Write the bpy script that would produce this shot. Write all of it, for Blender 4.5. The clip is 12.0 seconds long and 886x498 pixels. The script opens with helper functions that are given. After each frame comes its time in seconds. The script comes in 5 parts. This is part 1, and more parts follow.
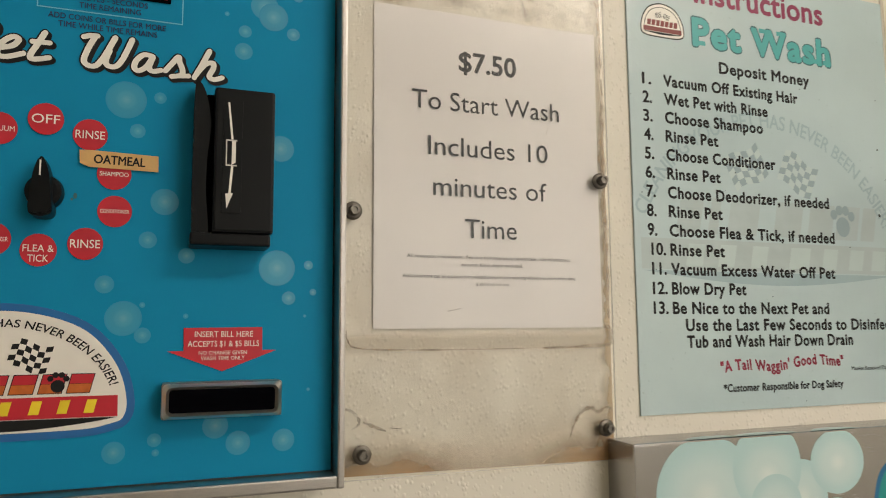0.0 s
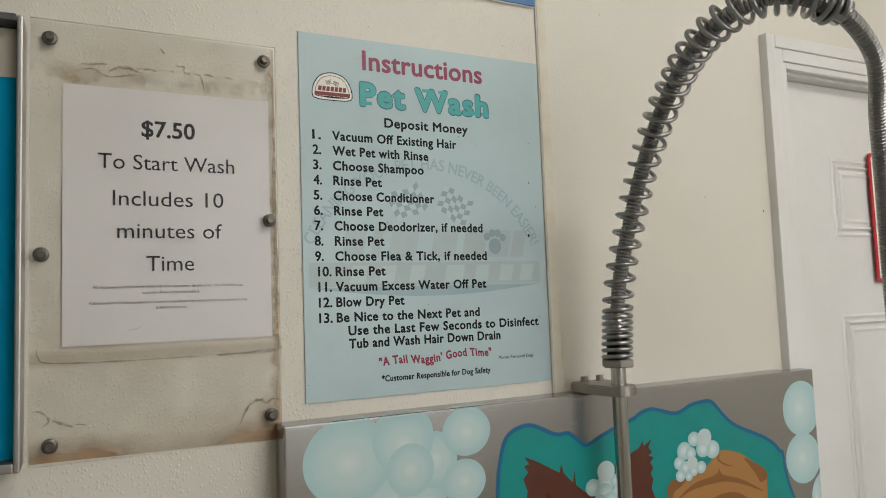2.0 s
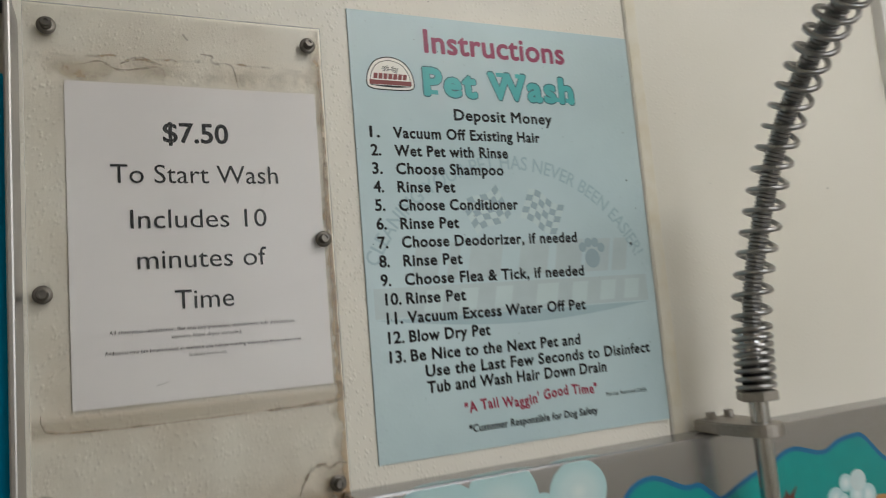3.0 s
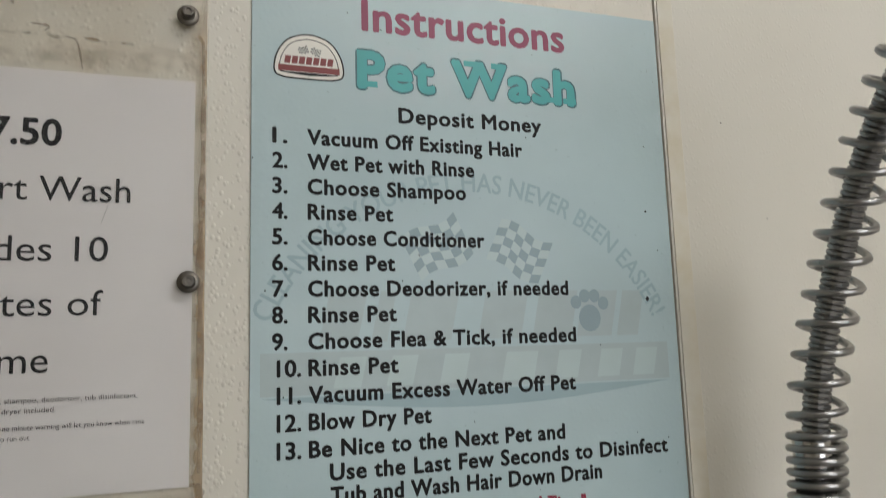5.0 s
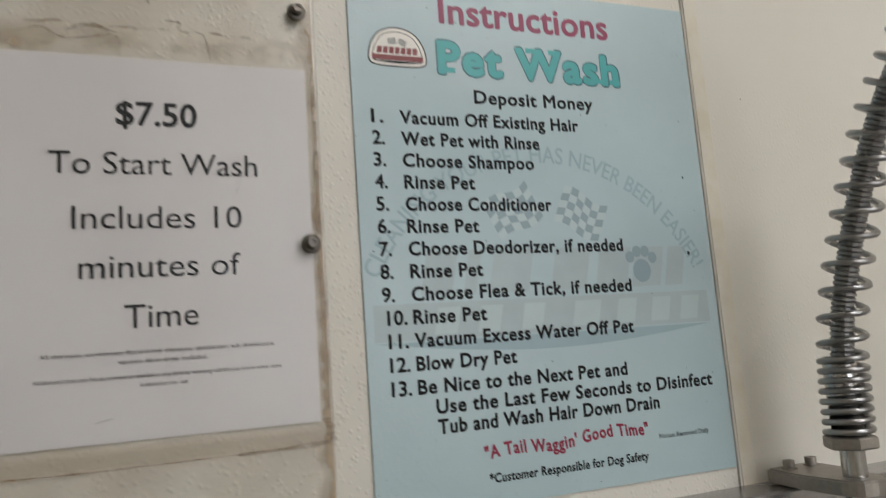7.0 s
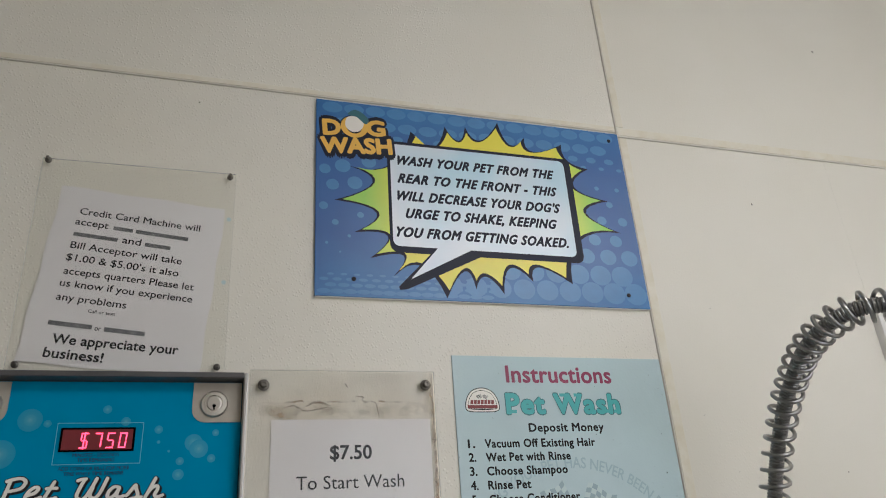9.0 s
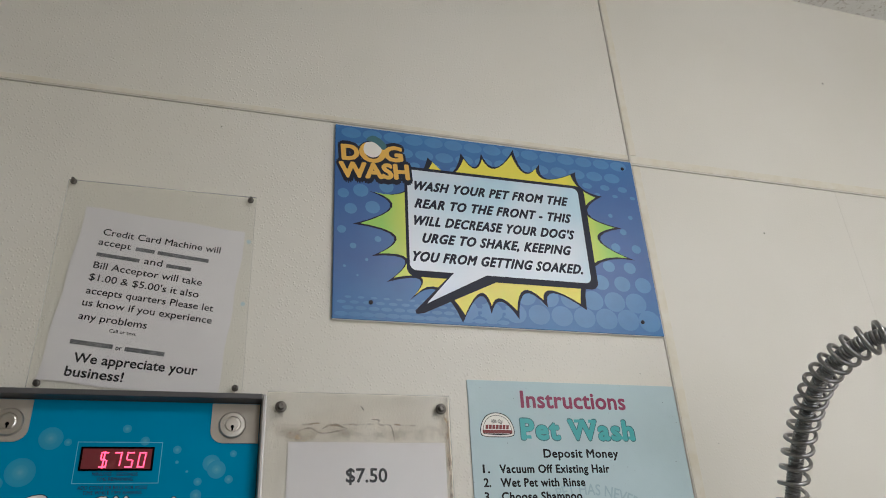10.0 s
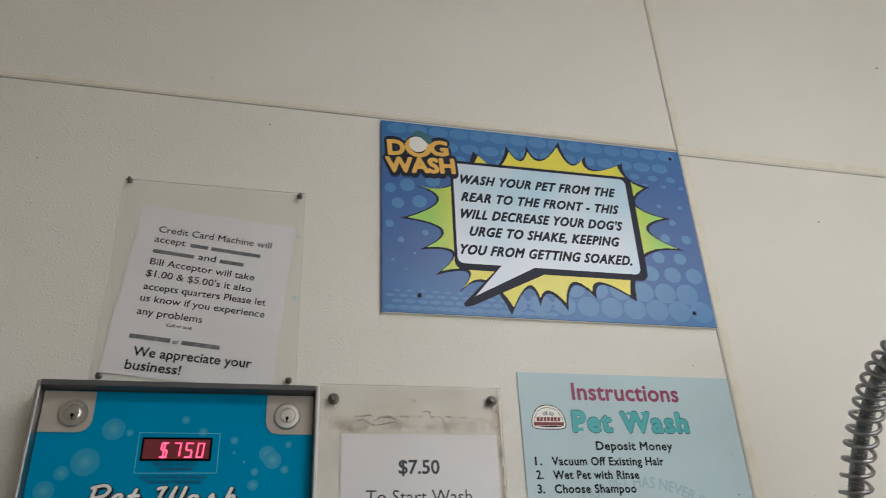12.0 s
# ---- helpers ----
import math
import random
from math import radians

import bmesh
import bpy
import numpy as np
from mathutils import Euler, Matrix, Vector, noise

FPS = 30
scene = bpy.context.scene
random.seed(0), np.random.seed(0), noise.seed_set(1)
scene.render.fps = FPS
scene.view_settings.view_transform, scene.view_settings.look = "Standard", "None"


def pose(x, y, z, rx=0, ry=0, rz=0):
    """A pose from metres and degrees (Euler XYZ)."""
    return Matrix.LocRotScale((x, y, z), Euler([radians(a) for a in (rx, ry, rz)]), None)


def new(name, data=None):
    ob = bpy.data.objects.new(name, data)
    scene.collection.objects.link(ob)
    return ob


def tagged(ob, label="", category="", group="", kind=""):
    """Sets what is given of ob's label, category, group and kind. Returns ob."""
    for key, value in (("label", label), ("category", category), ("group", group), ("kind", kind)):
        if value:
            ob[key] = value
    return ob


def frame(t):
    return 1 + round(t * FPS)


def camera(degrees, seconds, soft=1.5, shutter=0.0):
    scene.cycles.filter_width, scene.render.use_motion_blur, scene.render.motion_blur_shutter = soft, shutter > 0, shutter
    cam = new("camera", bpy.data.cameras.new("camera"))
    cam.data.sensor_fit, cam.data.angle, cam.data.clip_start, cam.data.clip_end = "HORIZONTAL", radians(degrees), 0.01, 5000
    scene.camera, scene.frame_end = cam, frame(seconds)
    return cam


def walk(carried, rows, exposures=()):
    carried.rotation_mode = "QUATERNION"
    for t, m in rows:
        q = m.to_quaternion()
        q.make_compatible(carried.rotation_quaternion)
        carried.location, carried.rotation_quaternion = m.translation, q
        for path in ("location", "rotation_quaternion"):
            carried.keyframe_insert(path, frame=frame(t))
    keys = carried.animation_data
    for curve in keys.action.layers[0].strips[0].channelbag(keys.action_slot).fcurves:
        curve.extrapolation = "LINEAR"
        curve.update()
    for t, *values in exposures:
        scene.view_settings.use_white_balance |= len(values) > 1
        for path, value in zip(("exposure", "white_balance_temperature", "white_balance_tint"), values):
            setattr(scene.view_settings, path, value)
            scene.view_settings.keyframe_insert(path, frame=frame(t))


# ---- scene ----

cam = camera(63.29, 12.0, soft=1.0, shutter=0.25)
# seconds, eye x, y, z, yaw, pitch, roll
ROWS = [
    (0, -0.0074, -0.5734, 1.5311, -20.45, 6.37, -0.40),
    (0.5, -0.0155, -0.6361, 1.5159, -22.19, 6.89, -0.65),
    (1, -0.0230, -0.6719, 1.5328, -24.20, 6.03, -2.97),
    (1.5, 0.0347, -0.7580, 1.5559, -27.35, 6.25, -1.59),
    (1.8, 0.1131, -0.8230, 1.5644, -27.64, 6.25, -1.44),
    (2, 0.1655, -0.8472, 1.5615, -26.59, 4.39, -2.12),
    (2.5, 0.1762, -0.8314, 1.5456, -26.67, 4.48, -3.04),
    (3, 0.1826, -0.6672, 1.5719, -24.44, 6.43, -4.87),
    (3.2, 0.1841, -0.5961, 1.6071, -25.71, 6.77, -4.49),
    (4.8, 0.3679, -0.5283, 1.6273, -17.85, 9.23, -1.29),
    (5, 0.3689, -0.5221, 1.6168, -18.58, 7.90, -1.78),
    (5.5, 0.3726, -0.5206, 1.5844, -18.85, 5.04, -1.83),
    (6, 0.3588, -0.5175, 1.5699, -21.03, 3.44, -1.69),
    (6.5, 0.3344, -0.5299, 1.5621, -21.09, 5.08, -2.36),
    (7, 0.2524, -0.5571, 1.5783, -21.47, 7.97, -4.22),
    (7.5, 0.1204, -0.6585, 1.6186, -22.21, 13.84, -6.94),
    (7.7, 0.1080, -0.7250, 1.6310, -20.73, 15.55, -6.10),
    (9.3, 0.0629, -0.9896, 1.6098, -18.11, 25.14, -3.70),
    (9.5, 0.0551, -0.9837, 1.6078, -18.22, 25.58, -3.07),
    (10, 0.0567, -0.9843, 1.6105, -17.94, 26.11, -3.20),
    (10.5, 0.0583, -0.9844, 1.6095, -17.93, 26.54, -3.29),
    (11, 0.0558, -0.9822, 1.6085, -17.84, 26.62, -3.28),
    (11.5, 0.0607, -0.9845, 1.6082, -17.61, 26.61, -3.07),
    (12, 0.0441, -0.9751, 1.5984, -14.53, 26.42, -2.56),
]
EXPOSURES = [(0.0, 0.19, 7200, 12), (0.5, 0.04, 7100, 12), (1.0, 0.05, 6700, 11), (1.5, 0.04, 6500, 10), (2.0, -0.14, 6350, 10), (2.5, -0.19, 6180, 10), (5.0, -0.21, 6180, 11), (7.0, -0.20, 6150, 13), (7.7, -0.15, 6000, 13), (9.3, -0.13, 5980, 12), (12.0, -0.13, 5980, 12)]
walk(cam, [(t, pose(x, y, z, 90 + pitch, 0, yaw) @ pose(0, 0, 0, 0, 0, roll)) for t, x, y, z, yaw, pitch, roll in ROWS], EXPOSURES)

FLOOR, CEIL = -0.09, 2.872
WEST, EAST, SOUTH = -1.7, 2.7, -2.7

# ---- world and light ----
world = bpy.data.worlds.new("world")
scene.world = world
world.use_nodes = True
wn = world.node_tree.nodes
sky = wn.new("ShaderNodeTexSky")
sky.sky_type, sky.sun_disc, sky.sun_elevation = "NISHITA", False, radians(40)
wn["Background"].inputs["Strength"].default_value = 0.1
world.node_tree.links.new(sky.outputs[0], wn["Background"].inputs[0])


def area_lamp(name, m, sx, sy, watts, color):
    data = bpy.data.lights.new(name, "AREA")
    data.shape, data.size, data.size_y, data.energy, data.color = "RECTANGLE", sx, sy, watts, color
    ob = new(name, data)
    ob.matrix_basis = m
    return ob


# Unseen ceiling source, put where the wash sign's highlight and the shadows point.
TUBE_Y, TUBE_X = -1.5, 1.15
area_lamp("assumed_ceiling_lamp", pose(TUBE_X, TUBE_Y, CEIL - 0.155), 1.15, 0.26, 6, (1.0, 0.96, 0.90))
# Fill lamp at an added, unseen window, placed to even out the wall's brightness.
area_lamp("added_fill_lamp", pose(1.4, SOUTH + 0.03, 1.80, 90, 0, 0), 1.5, 1.0, 15, (1.0, 0.985, 0.96))

# ---- materials ----


def lin(c):
    """sRGB 0..255 to linear."""
    return tuple((v / 255 / 12.92 if v / 255 <= 0.04045 else ((v / 255 + 0.055) / 1.055) ** 2.4) for v in c)


class Mat:
    """A node material with a few shorthands."""

    def __init__(self, name, color, rough=0.5, metal=0.0, spec=0.5):
        self.m = bpy.data.materials.new(name)
        self.m.use_nodes = True
        self.nt = self.m.node_tree
        self.b = self.nt.nodes["Principled BSDF"]
        self.b.inputs["Base Color"].default_value = (*color, 1)
        self.b.inputs["Roughness"].default_value = rough
        self.b.inputs["Metallic"].default_value = metal
        self.b.inputs["Specular IOR Level"].default_value = spec
        self.color, self.rough = color, rough

    def node(self, kind, **kw):
        n = self.nt.nodes.new(kind)
        for k, v in kw.items():
            if k in n.inputs:
                n.inputs[k].default_value = v
        return n

    def link(self, a, b):
        self.nt.links.new(a, b)

    def coords(self, scale=(1, 1, 1)):
        t, mp = self.node("ShaderNodeTexCoord"), self.node("ShaderNodeMapping")
        mp.inputs["Scale"].default_value = scale
        self.link(t.outputs["Object"], mp.inputs["Vector"])
        return mp.outputs["Vector"]

    def noise(self, scale, detail=4.0, rough=0.6, stretch=(1, 1, 1)):
        n = self.node("ShaderNodeTexNoise", Scale=scale, Detail=detail, Roughness=rough)
        self.link(self.coords(stretch), n.inputs["Vector"])
        return n.outputs["Fac"]

    def ramp(self, fac, a, b):
        n = self.node("ShaderNodeMapRange")
        n.inputs["From Min"].default_value, n.inputs["From Max"].default_value = a, b
        self.link(fac, n.inputs["Value"])
        return n.outputs["Result"]

    def mix(self, fac, a, b):
        n = self.nt.nodes.new("ShaderNodeMix")
        n.data_type = "RGBA"
        for sock, v in ((n.inputs["Factor"], fac), (n.inputs[6], a), (n.inputs[7], b)):
            if isinstance(v, (int, float)):
                sock.default_value = v
            elif isinstance(v, tuple):
                sock.default_value = (*v, 1)
            else:
                self.link(v, sock)
        return n.outputs[2]

    def math(self, op, a, b=None):
        n = self.nt.nodes.new("ShaderNodeMath")
        n.operation = op
        for sock, v in zip(n.inputs, (a, b)):
            if isinstance(v, (int, float)):
                sock.default_value = v
            elif v is not None:
                self.link(v, sock)
        return n.outputs[0]

    def base(self, sock):
        self.link(sock, self.b.inputs["Base Color"])
        return self

    def vary(self, other, scale=6.0, lo=0.4, hi=0.7, stretch=(1, 1, 1)):
        return self.base(self.mix(self.ramp(self.noise(scale, stretch=stretch), lo, hi), self.color, other))

    def roughen(self, scale, lo, hi, stretch=(1, 1, 1)):
        n = self.node("ShaderNodeMapRange")
        n.inputs["To Min"].default_value, n.inputs["To Max"].default_value = lo, hi
        self.link(self.noise(scale, stretch=stretch), n.inputs["Value"])
        self.link(n.outputs["Result"], self.b.inputs["Roughness"])
        return self

    def bump(self, fac, strength=0.3, distance=0.001):
        n = self.node("ShaderNodeBump", Strength=strength, Distance=distance)
        self.link(fac, n.inputs["Height"])
        self.link(n.outputs["Normal"], self.b.inputs["Normal"])
        return self


def plain(name, rgb, rough=0.5, metal=0.0, amount=0.10, scale=40.0):
    """A paint or print with a little uneven ink."""
    c = lin(rgb)
    m = Mat(name, c, rough, metal)
    return m.vary(tuple(v * (1 - amount) for v in c), scale, 0.35, 0.75).m


def frp_wall(name, relief):
    m = Mat(name, (0.74, 0.71, 0.63), 0.42)
    big = m.ramp(m.noise(1.6, 3), 0.35, 0.75)
    col = m.mix(big, (0.75, 0.72, 0.645), (0.70, 0.665, 0.575))
    specks = m.ramp(m.noise(160, 2), 0.73, 0.78)
    col = m.mix(m.math("MULTIPLY", specks, 0.25), col, (0.42, 0.36, 0.26))
    m.base(col)
    v = m.node("ShaderNodeTexVoronoi", Scale=240.0)
    v.inputs["Randomness"].default_value = 1.0
    m.link(m.coords((1, 1, 0.8)), v.inputs["Vector"])
    dots = m.ramp(v.outputs["Distance"], 0.42, 0.10)
    patch = m.ramp(m.noise(75, 3), 0.33, 0.52)
    low = m.math("MULTIPLY", m.noise(28, 3), 0.35)
    m.bump(m.math("ADD", m.math("MULTIPLY", dots, patch), low), relief, 0.0010)
    return m.m


M_WALL = frp_wall("pebbled_wall_panel", 0.45)
M_WALL_FAINT = frp_wall("faintly_pebbled_wall_panel", 0.16)


def smooth_wall():
    m = Mat("plain_wall_paint", (0.72, 0.69, 0.61), 0.5)
    m.vary((0.67, 0.63, 0.54), 1.5)
    return m.bump(m.noise(120), 0.2, 0.0008).m


M_PAINT = smooth_wall()


def popcorn():
    m = Mat("rough_ceiling", (0.80, 0.78, 0.72), 0.9)
    lumps = m.ramp(m.noise(90, 5, 0.7), 0.30, 0.46)
    # Hollows between the lumps are coloured darker, putting their shade into the white.
    m.base(m.mix(lumps, (0.50, 0.46, 0.39), (0.88, 0.87, 0.83)))
    return m.bump(lumps, 0.5, 0.004).m


M_CEIL = popcorn()
M_CAULK = Mat("yellowed_caulk", (0.735, 0.695, 0.59), 0.55).vary((0.68, 0.62, 0.48), 30).m
M_DOORPAINT = Mat("white_door_paint", (0.80, 0.79, 0.77), 0.38).vary((0.74, 0.73, 0.70), 5).m
M_FLOOR = Mat("concrete_floor", (0.34, 0.33, 0.31), 0.6).vary((0.25, 0.24, 0.22), 4).roughen(9, 0.45, 0.75).m


def brushed(name, color, rough, stretch, dirt=0.0):
    m = Mat(name, color, rough, 1.0)
    grain = m.noise(60, 6, 0.7, stretch)
    m.base(m.mix(m.ramp(grain, 0.3, 0.7), tuple(c * (0.82 if dirt else 0.97) for c in color), color))
    m.roughen(40, max(0.05, rough - (0.08 if dirt else 0.03)), rough + (0.12 if dirt else 0.05), stretch)
    return m.bump(grain, 0.06 if dirt else 0.010, 0.0004).m


M_STEEL = brushed("brushed_stainless_steel", (0.44, 0.43, 0.43), 0.25, (1, 1, 30))
M_RIM = brushed("worn_aluminium_rim", (0.46, 0.44, 0.42), 0.36, (2, 20, 20), 1.0)
M_CHROME = brushed("dull_chrome", (0.50, 0.49, 0.48), 0.17, (12, 12, 2))
M_SPRING = brushed("grey_spring_steel", (0.36, 0.355, 0.35), 0.28, (3, 3, 3))
M_HOSE = brushed("ribbed_metal_hose", (0.34, 0.335, 0.33), 0.34, (3, 3, 3))
M_CLAMP = brushed("cast_clamp_metal", (0.42, 0.39, 0.35), 0.45, (4, 4, 4), 1.0)
M_SCREW = brushed("tarnished_screw", (0.17, 0.155, 0.135), 0.38, (6, 6, 6), 1.0)
M_LOCK = brushed("nickel_lock", (0.62, 0.59, 0.55), 0.28, (8, 8, 8))
M_BEZEL = brushed("polished_bezel", (0.74, 0.71, 0.66), 0.30, (8, 8, 8))
M_PLATE = plain("beige_lock_plate", (176, 168, 155), 0.42)
M_DARKSHELL = plain("dark_grey_box_rim", (84, 82, 82), 0.42)
M_BLACK = Mat("black_plastic", (0.004, 0.005, 0.006), 0.40, 0.0, 0.16).roughen(60, 0.30, 0.46).m
# Near-black: shade of openings put into the colour; also the display's dark case.
M_HOLE = Mat("black_case_and_shaded_opening", (0.002, 0.002, 0.003), 0.8, 0.0, 0.0).m
M_INK = Mat("black_ink", (0.009, 0.009, 0.010), 0.6, 0.0, 0.25).m
M_GREYINK = Mat("grey_toner", (0.024, 0.024, 0.026), 0.7, 0.0, 0.2).m
M_WHITE = plain("white_print", (236, 232, 224), 0.4, amount=0.05)


def blue_face():
    m = Mat("blue_printed_panel", lin((0, 138, 180)), 0.40, 0.0, 0.06)
    z = m.node("ShaderNodeSeparateXYZ")
    m.link(m.coords(), z.inputs[0])
    g = m.ramp(z.outputs["Z"], 1.42, 1.87)
    col = m.mix(g, lin((0, 136, 177)), lin((0, 139, 181)))
    col = m.mix(m.math("MULTIPLY", m.ramp(m.noise(9), 0.4, 0.7), 0.35), col, lin((0, 128, 168)))
    m.base(col)
    return m.m


M_BLUE = blue_face()
M_BUBBLE2 = plain("paler_blue_bubble_print", (108, 188, 212), 0.33)
M_RED = plain("red_sticker", (196, 34, 52), 0.4)
M_TAPE = plain("tan_label_tape", (214, 172, 112), 0.5, amount=0.18, scale=90)
M_BADGEBLUE = plain("mid_blue_print", (28, 104, 168), 0.35)
M_NAVY = plain("navy_print", (22, 42, 84), 0.4)
M_ORANGE = plain("orange_print", (204, 106, 44), 0.35, amount=0.35, scale=120)
M_YELLOW = plain("yellow_print", (236, 210, 52), 0.4, amount=0.12)
M_LEDWIN = Mat("dark_red_display_window", (0.20, 0.030, 0.036), 0.22).m


def glow(name, color, strength):
    m = Mat(name, color, 0.5)
    m.b.inputs["Emission Color"].default_value = (*color, 1)
    m.b.inputs["Emission Strength"].default_value = strength
    return m.m


M_LED = glow("red_lit_segments", (1.0, 0.07, 0.15), 3.2)
# Glow of the assumed ceiling fixture, which also lights the upper wall.
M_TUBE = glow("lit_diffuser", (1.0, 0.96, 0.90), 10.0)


def paper(name, color, dark):
    m = Mat(name, color, 0.75)
    m.vary(dark, 7, 0.4, 0.75)
    return m.bump(m.noise(24, 3), 0.25, 0.002).m


M_PAPER = paper("white_paper", (0.775, 0.75, 0.75), (0.725, 0.695, 0.695))
M_BARINK = Mat("pale_grey_toner", (0.16, 0.16, 0.165), 0.7, 0.0, 0.2).vary((0.26, 0.26, 0.265), 160).m


def poster_blue():
    m = Mat("pale_blue_poster", lin((178, 201, 207)), 0.34)
    col = m.mix(m.ramp(m.noise(5, 4), 0.35, 0.7), lin((184, 204, 207)), lin((173, 194, 198)))
    col = m.mix(m.math("MULTIPLY", m.ramp(m.noise(230, 2), 0.70, 0.76), 0.25), col, lin((110, 140, 140)))
    m.base(col)
    v = m.node("ShaderNodeTexVoronoi", Scale=190.0)
    m.link(m.coords(), v.inputs["Vector"])
    return m.bump(m.ramp(v.outputs["Distance"], 0.5, 0.1), 0.10, 0.0006).m


M_POSTER = poster_blue()
M_WM_GREY = plain("faint_grey_print", (158, 182, 189), 0.36, amount=0.06)
M_WM_DARK = plain("faint_dark_print", (148, 169, 177), 0.36, amount=0.06)
M_WM_RED = plain("faint_tan_print", (176, 192, 194), 0.36, amount=0.06)
M_WM_LIGHT = plain("faint_pale_print", (185, 203, 203), 0.36, amount=0.04)
M_MAROON = plain("maroon_print", (138, 30, 76), 0.4)
M_CRIMSON = plain("crimson_print", (144, 30, 62), 0.4)
M_TEAL = plain("teal_print", (66, 172, 172), 0.38)
M_TEALDARK = plain("dark_teal_print", (50, 104, 112), 0.4)


def sign_blue():
    m = Mat("halftone_blue_print", lin((40, 96, 160)), 0.34)
    z = m.node("ShaderNodeSeparateXYZ")
    m.link(m.coords(), z.inputs[0])
    top = m.ramp(z.outputs["Z"], 2.24, 2.34)
    low = m.ramp(z.outputs["Z"], 2.09, 1.98)
    g = m.math("MAXIMUM", top, low)
    col = m.mix(g, lin((42, 94, 156)), lin((50, 120, 176)))
    col = m.mix(m.math("MULTIPLY", m.ramp(m.noise(8), 0.35, 0.7), 0.5), col, lin((38, 80, 146)))
    m.base(col)
    return m.m


M_SIGN = sign_blue()
M_DOT = plain("light_blue_dot_print", (66, 127, 180), 0.32)
M_SIGNINK = Mat("dark_navy_outline", lin((18, 23, 42)), 0.45, 0.0, 0.25).m


def burst_mat():
    m = Mat("yellow_green_burst", lin((224, 214, 62)), 0.32)
    z = m.node("ShaderNodeSeparateXYZ")
    m.link(m.coords(), z.inputs[0])
    side = m.math("ABSOLUTE", m.math("SUBTRACT", z.outputs["X"], 0.475))
    m.base(m.mix(m.ramp(side, 0.13, 0.20), lin((228, 216, 62)), lin((150, 204, 78))))
    return m.m


M_BURST = burst_mat()


def balloon():
    m = Mat("white_to_pale_blue_balloon", lin((214, 232, 242)), 0.28)
    n = m.ramp(m.noise(5.5, 1), 0.38, 0.62)
    m.base(m.mix(n, lin((184, 212, 226)), lin((216, 221, 229))))
    return m.m


M_BALLOON = balloon()
M_GOLD = plain("gold_print", (232, 182, 74), 0.35)
M_AQUA = plain("pale_aqua_bubble_print", (152, 190, 192), 0.30, amount=0.05, scale=12)
M_BLOBTEAL = plain("teal_vinyl", (14, 146, 142), 0.32)
M_BLOBEDGE = plain("blue_vinyl_edge", (22, 104, 150), 0.32)
M_BROWN = plain("dark_brown_vinyl", (92, 46, 32), 0.36, amount=0.15)
M_INNER = plain("black_brown_vinyl", (58, 30, 26), 0.36)
M_TAN = plain("tan_vinyl", (178, 128, 72), 0.36, amount=0.10, scale=16)
M_TANDARK = plain("brown_tan_vinyl", (142, 94, 48), 0.36, amount=0.10)


def radial(name, stops, rough=0.3):
    """Printed disc shaded from its middle to its rim; stops: (radius 0..1, sRGB)."""
    m = Mat(name, lin(stops[0][1]), rough)
    t = m.node("ShaderNodeTexCoord")
    sep = m.node("ShaderNodeSeparateXYZ")
    m.link(t.outputs["Generated"], sep.inputs[0])
    dx, dz = m.math("SUBTRACT", sep.outputs["X"], 0.5), m.math("SUBTRACT", sep.outputs["Z"], 0.5)
    r = m.math("MULTIPLY", m.math("SQRT", m.math("ADD", m.math("MULTIPLY", dx, dx), m.math("MULTIPLY", dz, dz))), 2.0)
    ramp = m.nt.nodes.new("ShaderNodeValToRGB")
    ramp.color_ramp.interpolation = "EASE"
    while len(ramp.color_ramp.elements) < len(stops):
        ramp.color_ramp.elements.new(0.5)
    for e, (at, rgb) in zip(ramp.color_ramp.elements, stops):
        e.position, e.color = at, (*lin(rgb), 1)
    m.link(r, ramp.inputs[0])
    return m.base(ramp.outputs[0]).m


M_SOFTBUBBLE = radial("shaded_aqua_bubble_print", ((0.0, (212, 225, 223)), (0.42, (194, 215, 215)), (1.0, (174, 206, 208))))
M_SOFTFOAM = radial("shaded_foam_print", ((0.0, (222, 234, 234)), (1.0, (172, 206, 208))))
M_FACEBUBBLE = radial("blue_bubble_print", ((0.0, (92, 164, 188)), (0.34, (64, 155, 185)), (0.60, (42, 148, 182)), (0.88, (34, 146, 182)), (1.0, (12, 140, 180))))
M_FOAM = plain("white_foam_print", (206, 222, 222), 0.34, amount=0.10, scale=30)
M_BADGERED = plain("dark_red_print", (128, 42, 40), 0.4)
M_BORDERRED = plain("red_border_print", (198, 32, 48), 0.4)


def acrylic():
    """Thin clear sheet: straight through, with a weak gloss."""
    m = Mat("clear_acrylic", (1, 1, 1), 0.06)
    nt = m.nt
    clear, gloss, mixer = m.node("ShaderNodeBsdfTransparent"), m.node("ShaderNodeBsdfGlossy", Roughness=0.30), m.node("ShaderNodeMixShader")
    clear.inputs["Color"].default_value = (0.985, 0.985, 0.975, 1)
    fres = m.node("ShaderNodeFresnel", IOR=1.46)
    m.link(m.math("MULTIPLY", fres.outputs[0], 0.5), mixer.inputs[0])
    m.link(clear.outputs[0], mixer.inputs[1])
    m.link(gloss.outputs[0], mixer.inputs[2])
    m.link(mixer.outputs[0], nt.nodes["Material Output"].inputs["Surface"])
    return m.m


M_ACRYLIC = acrylic()


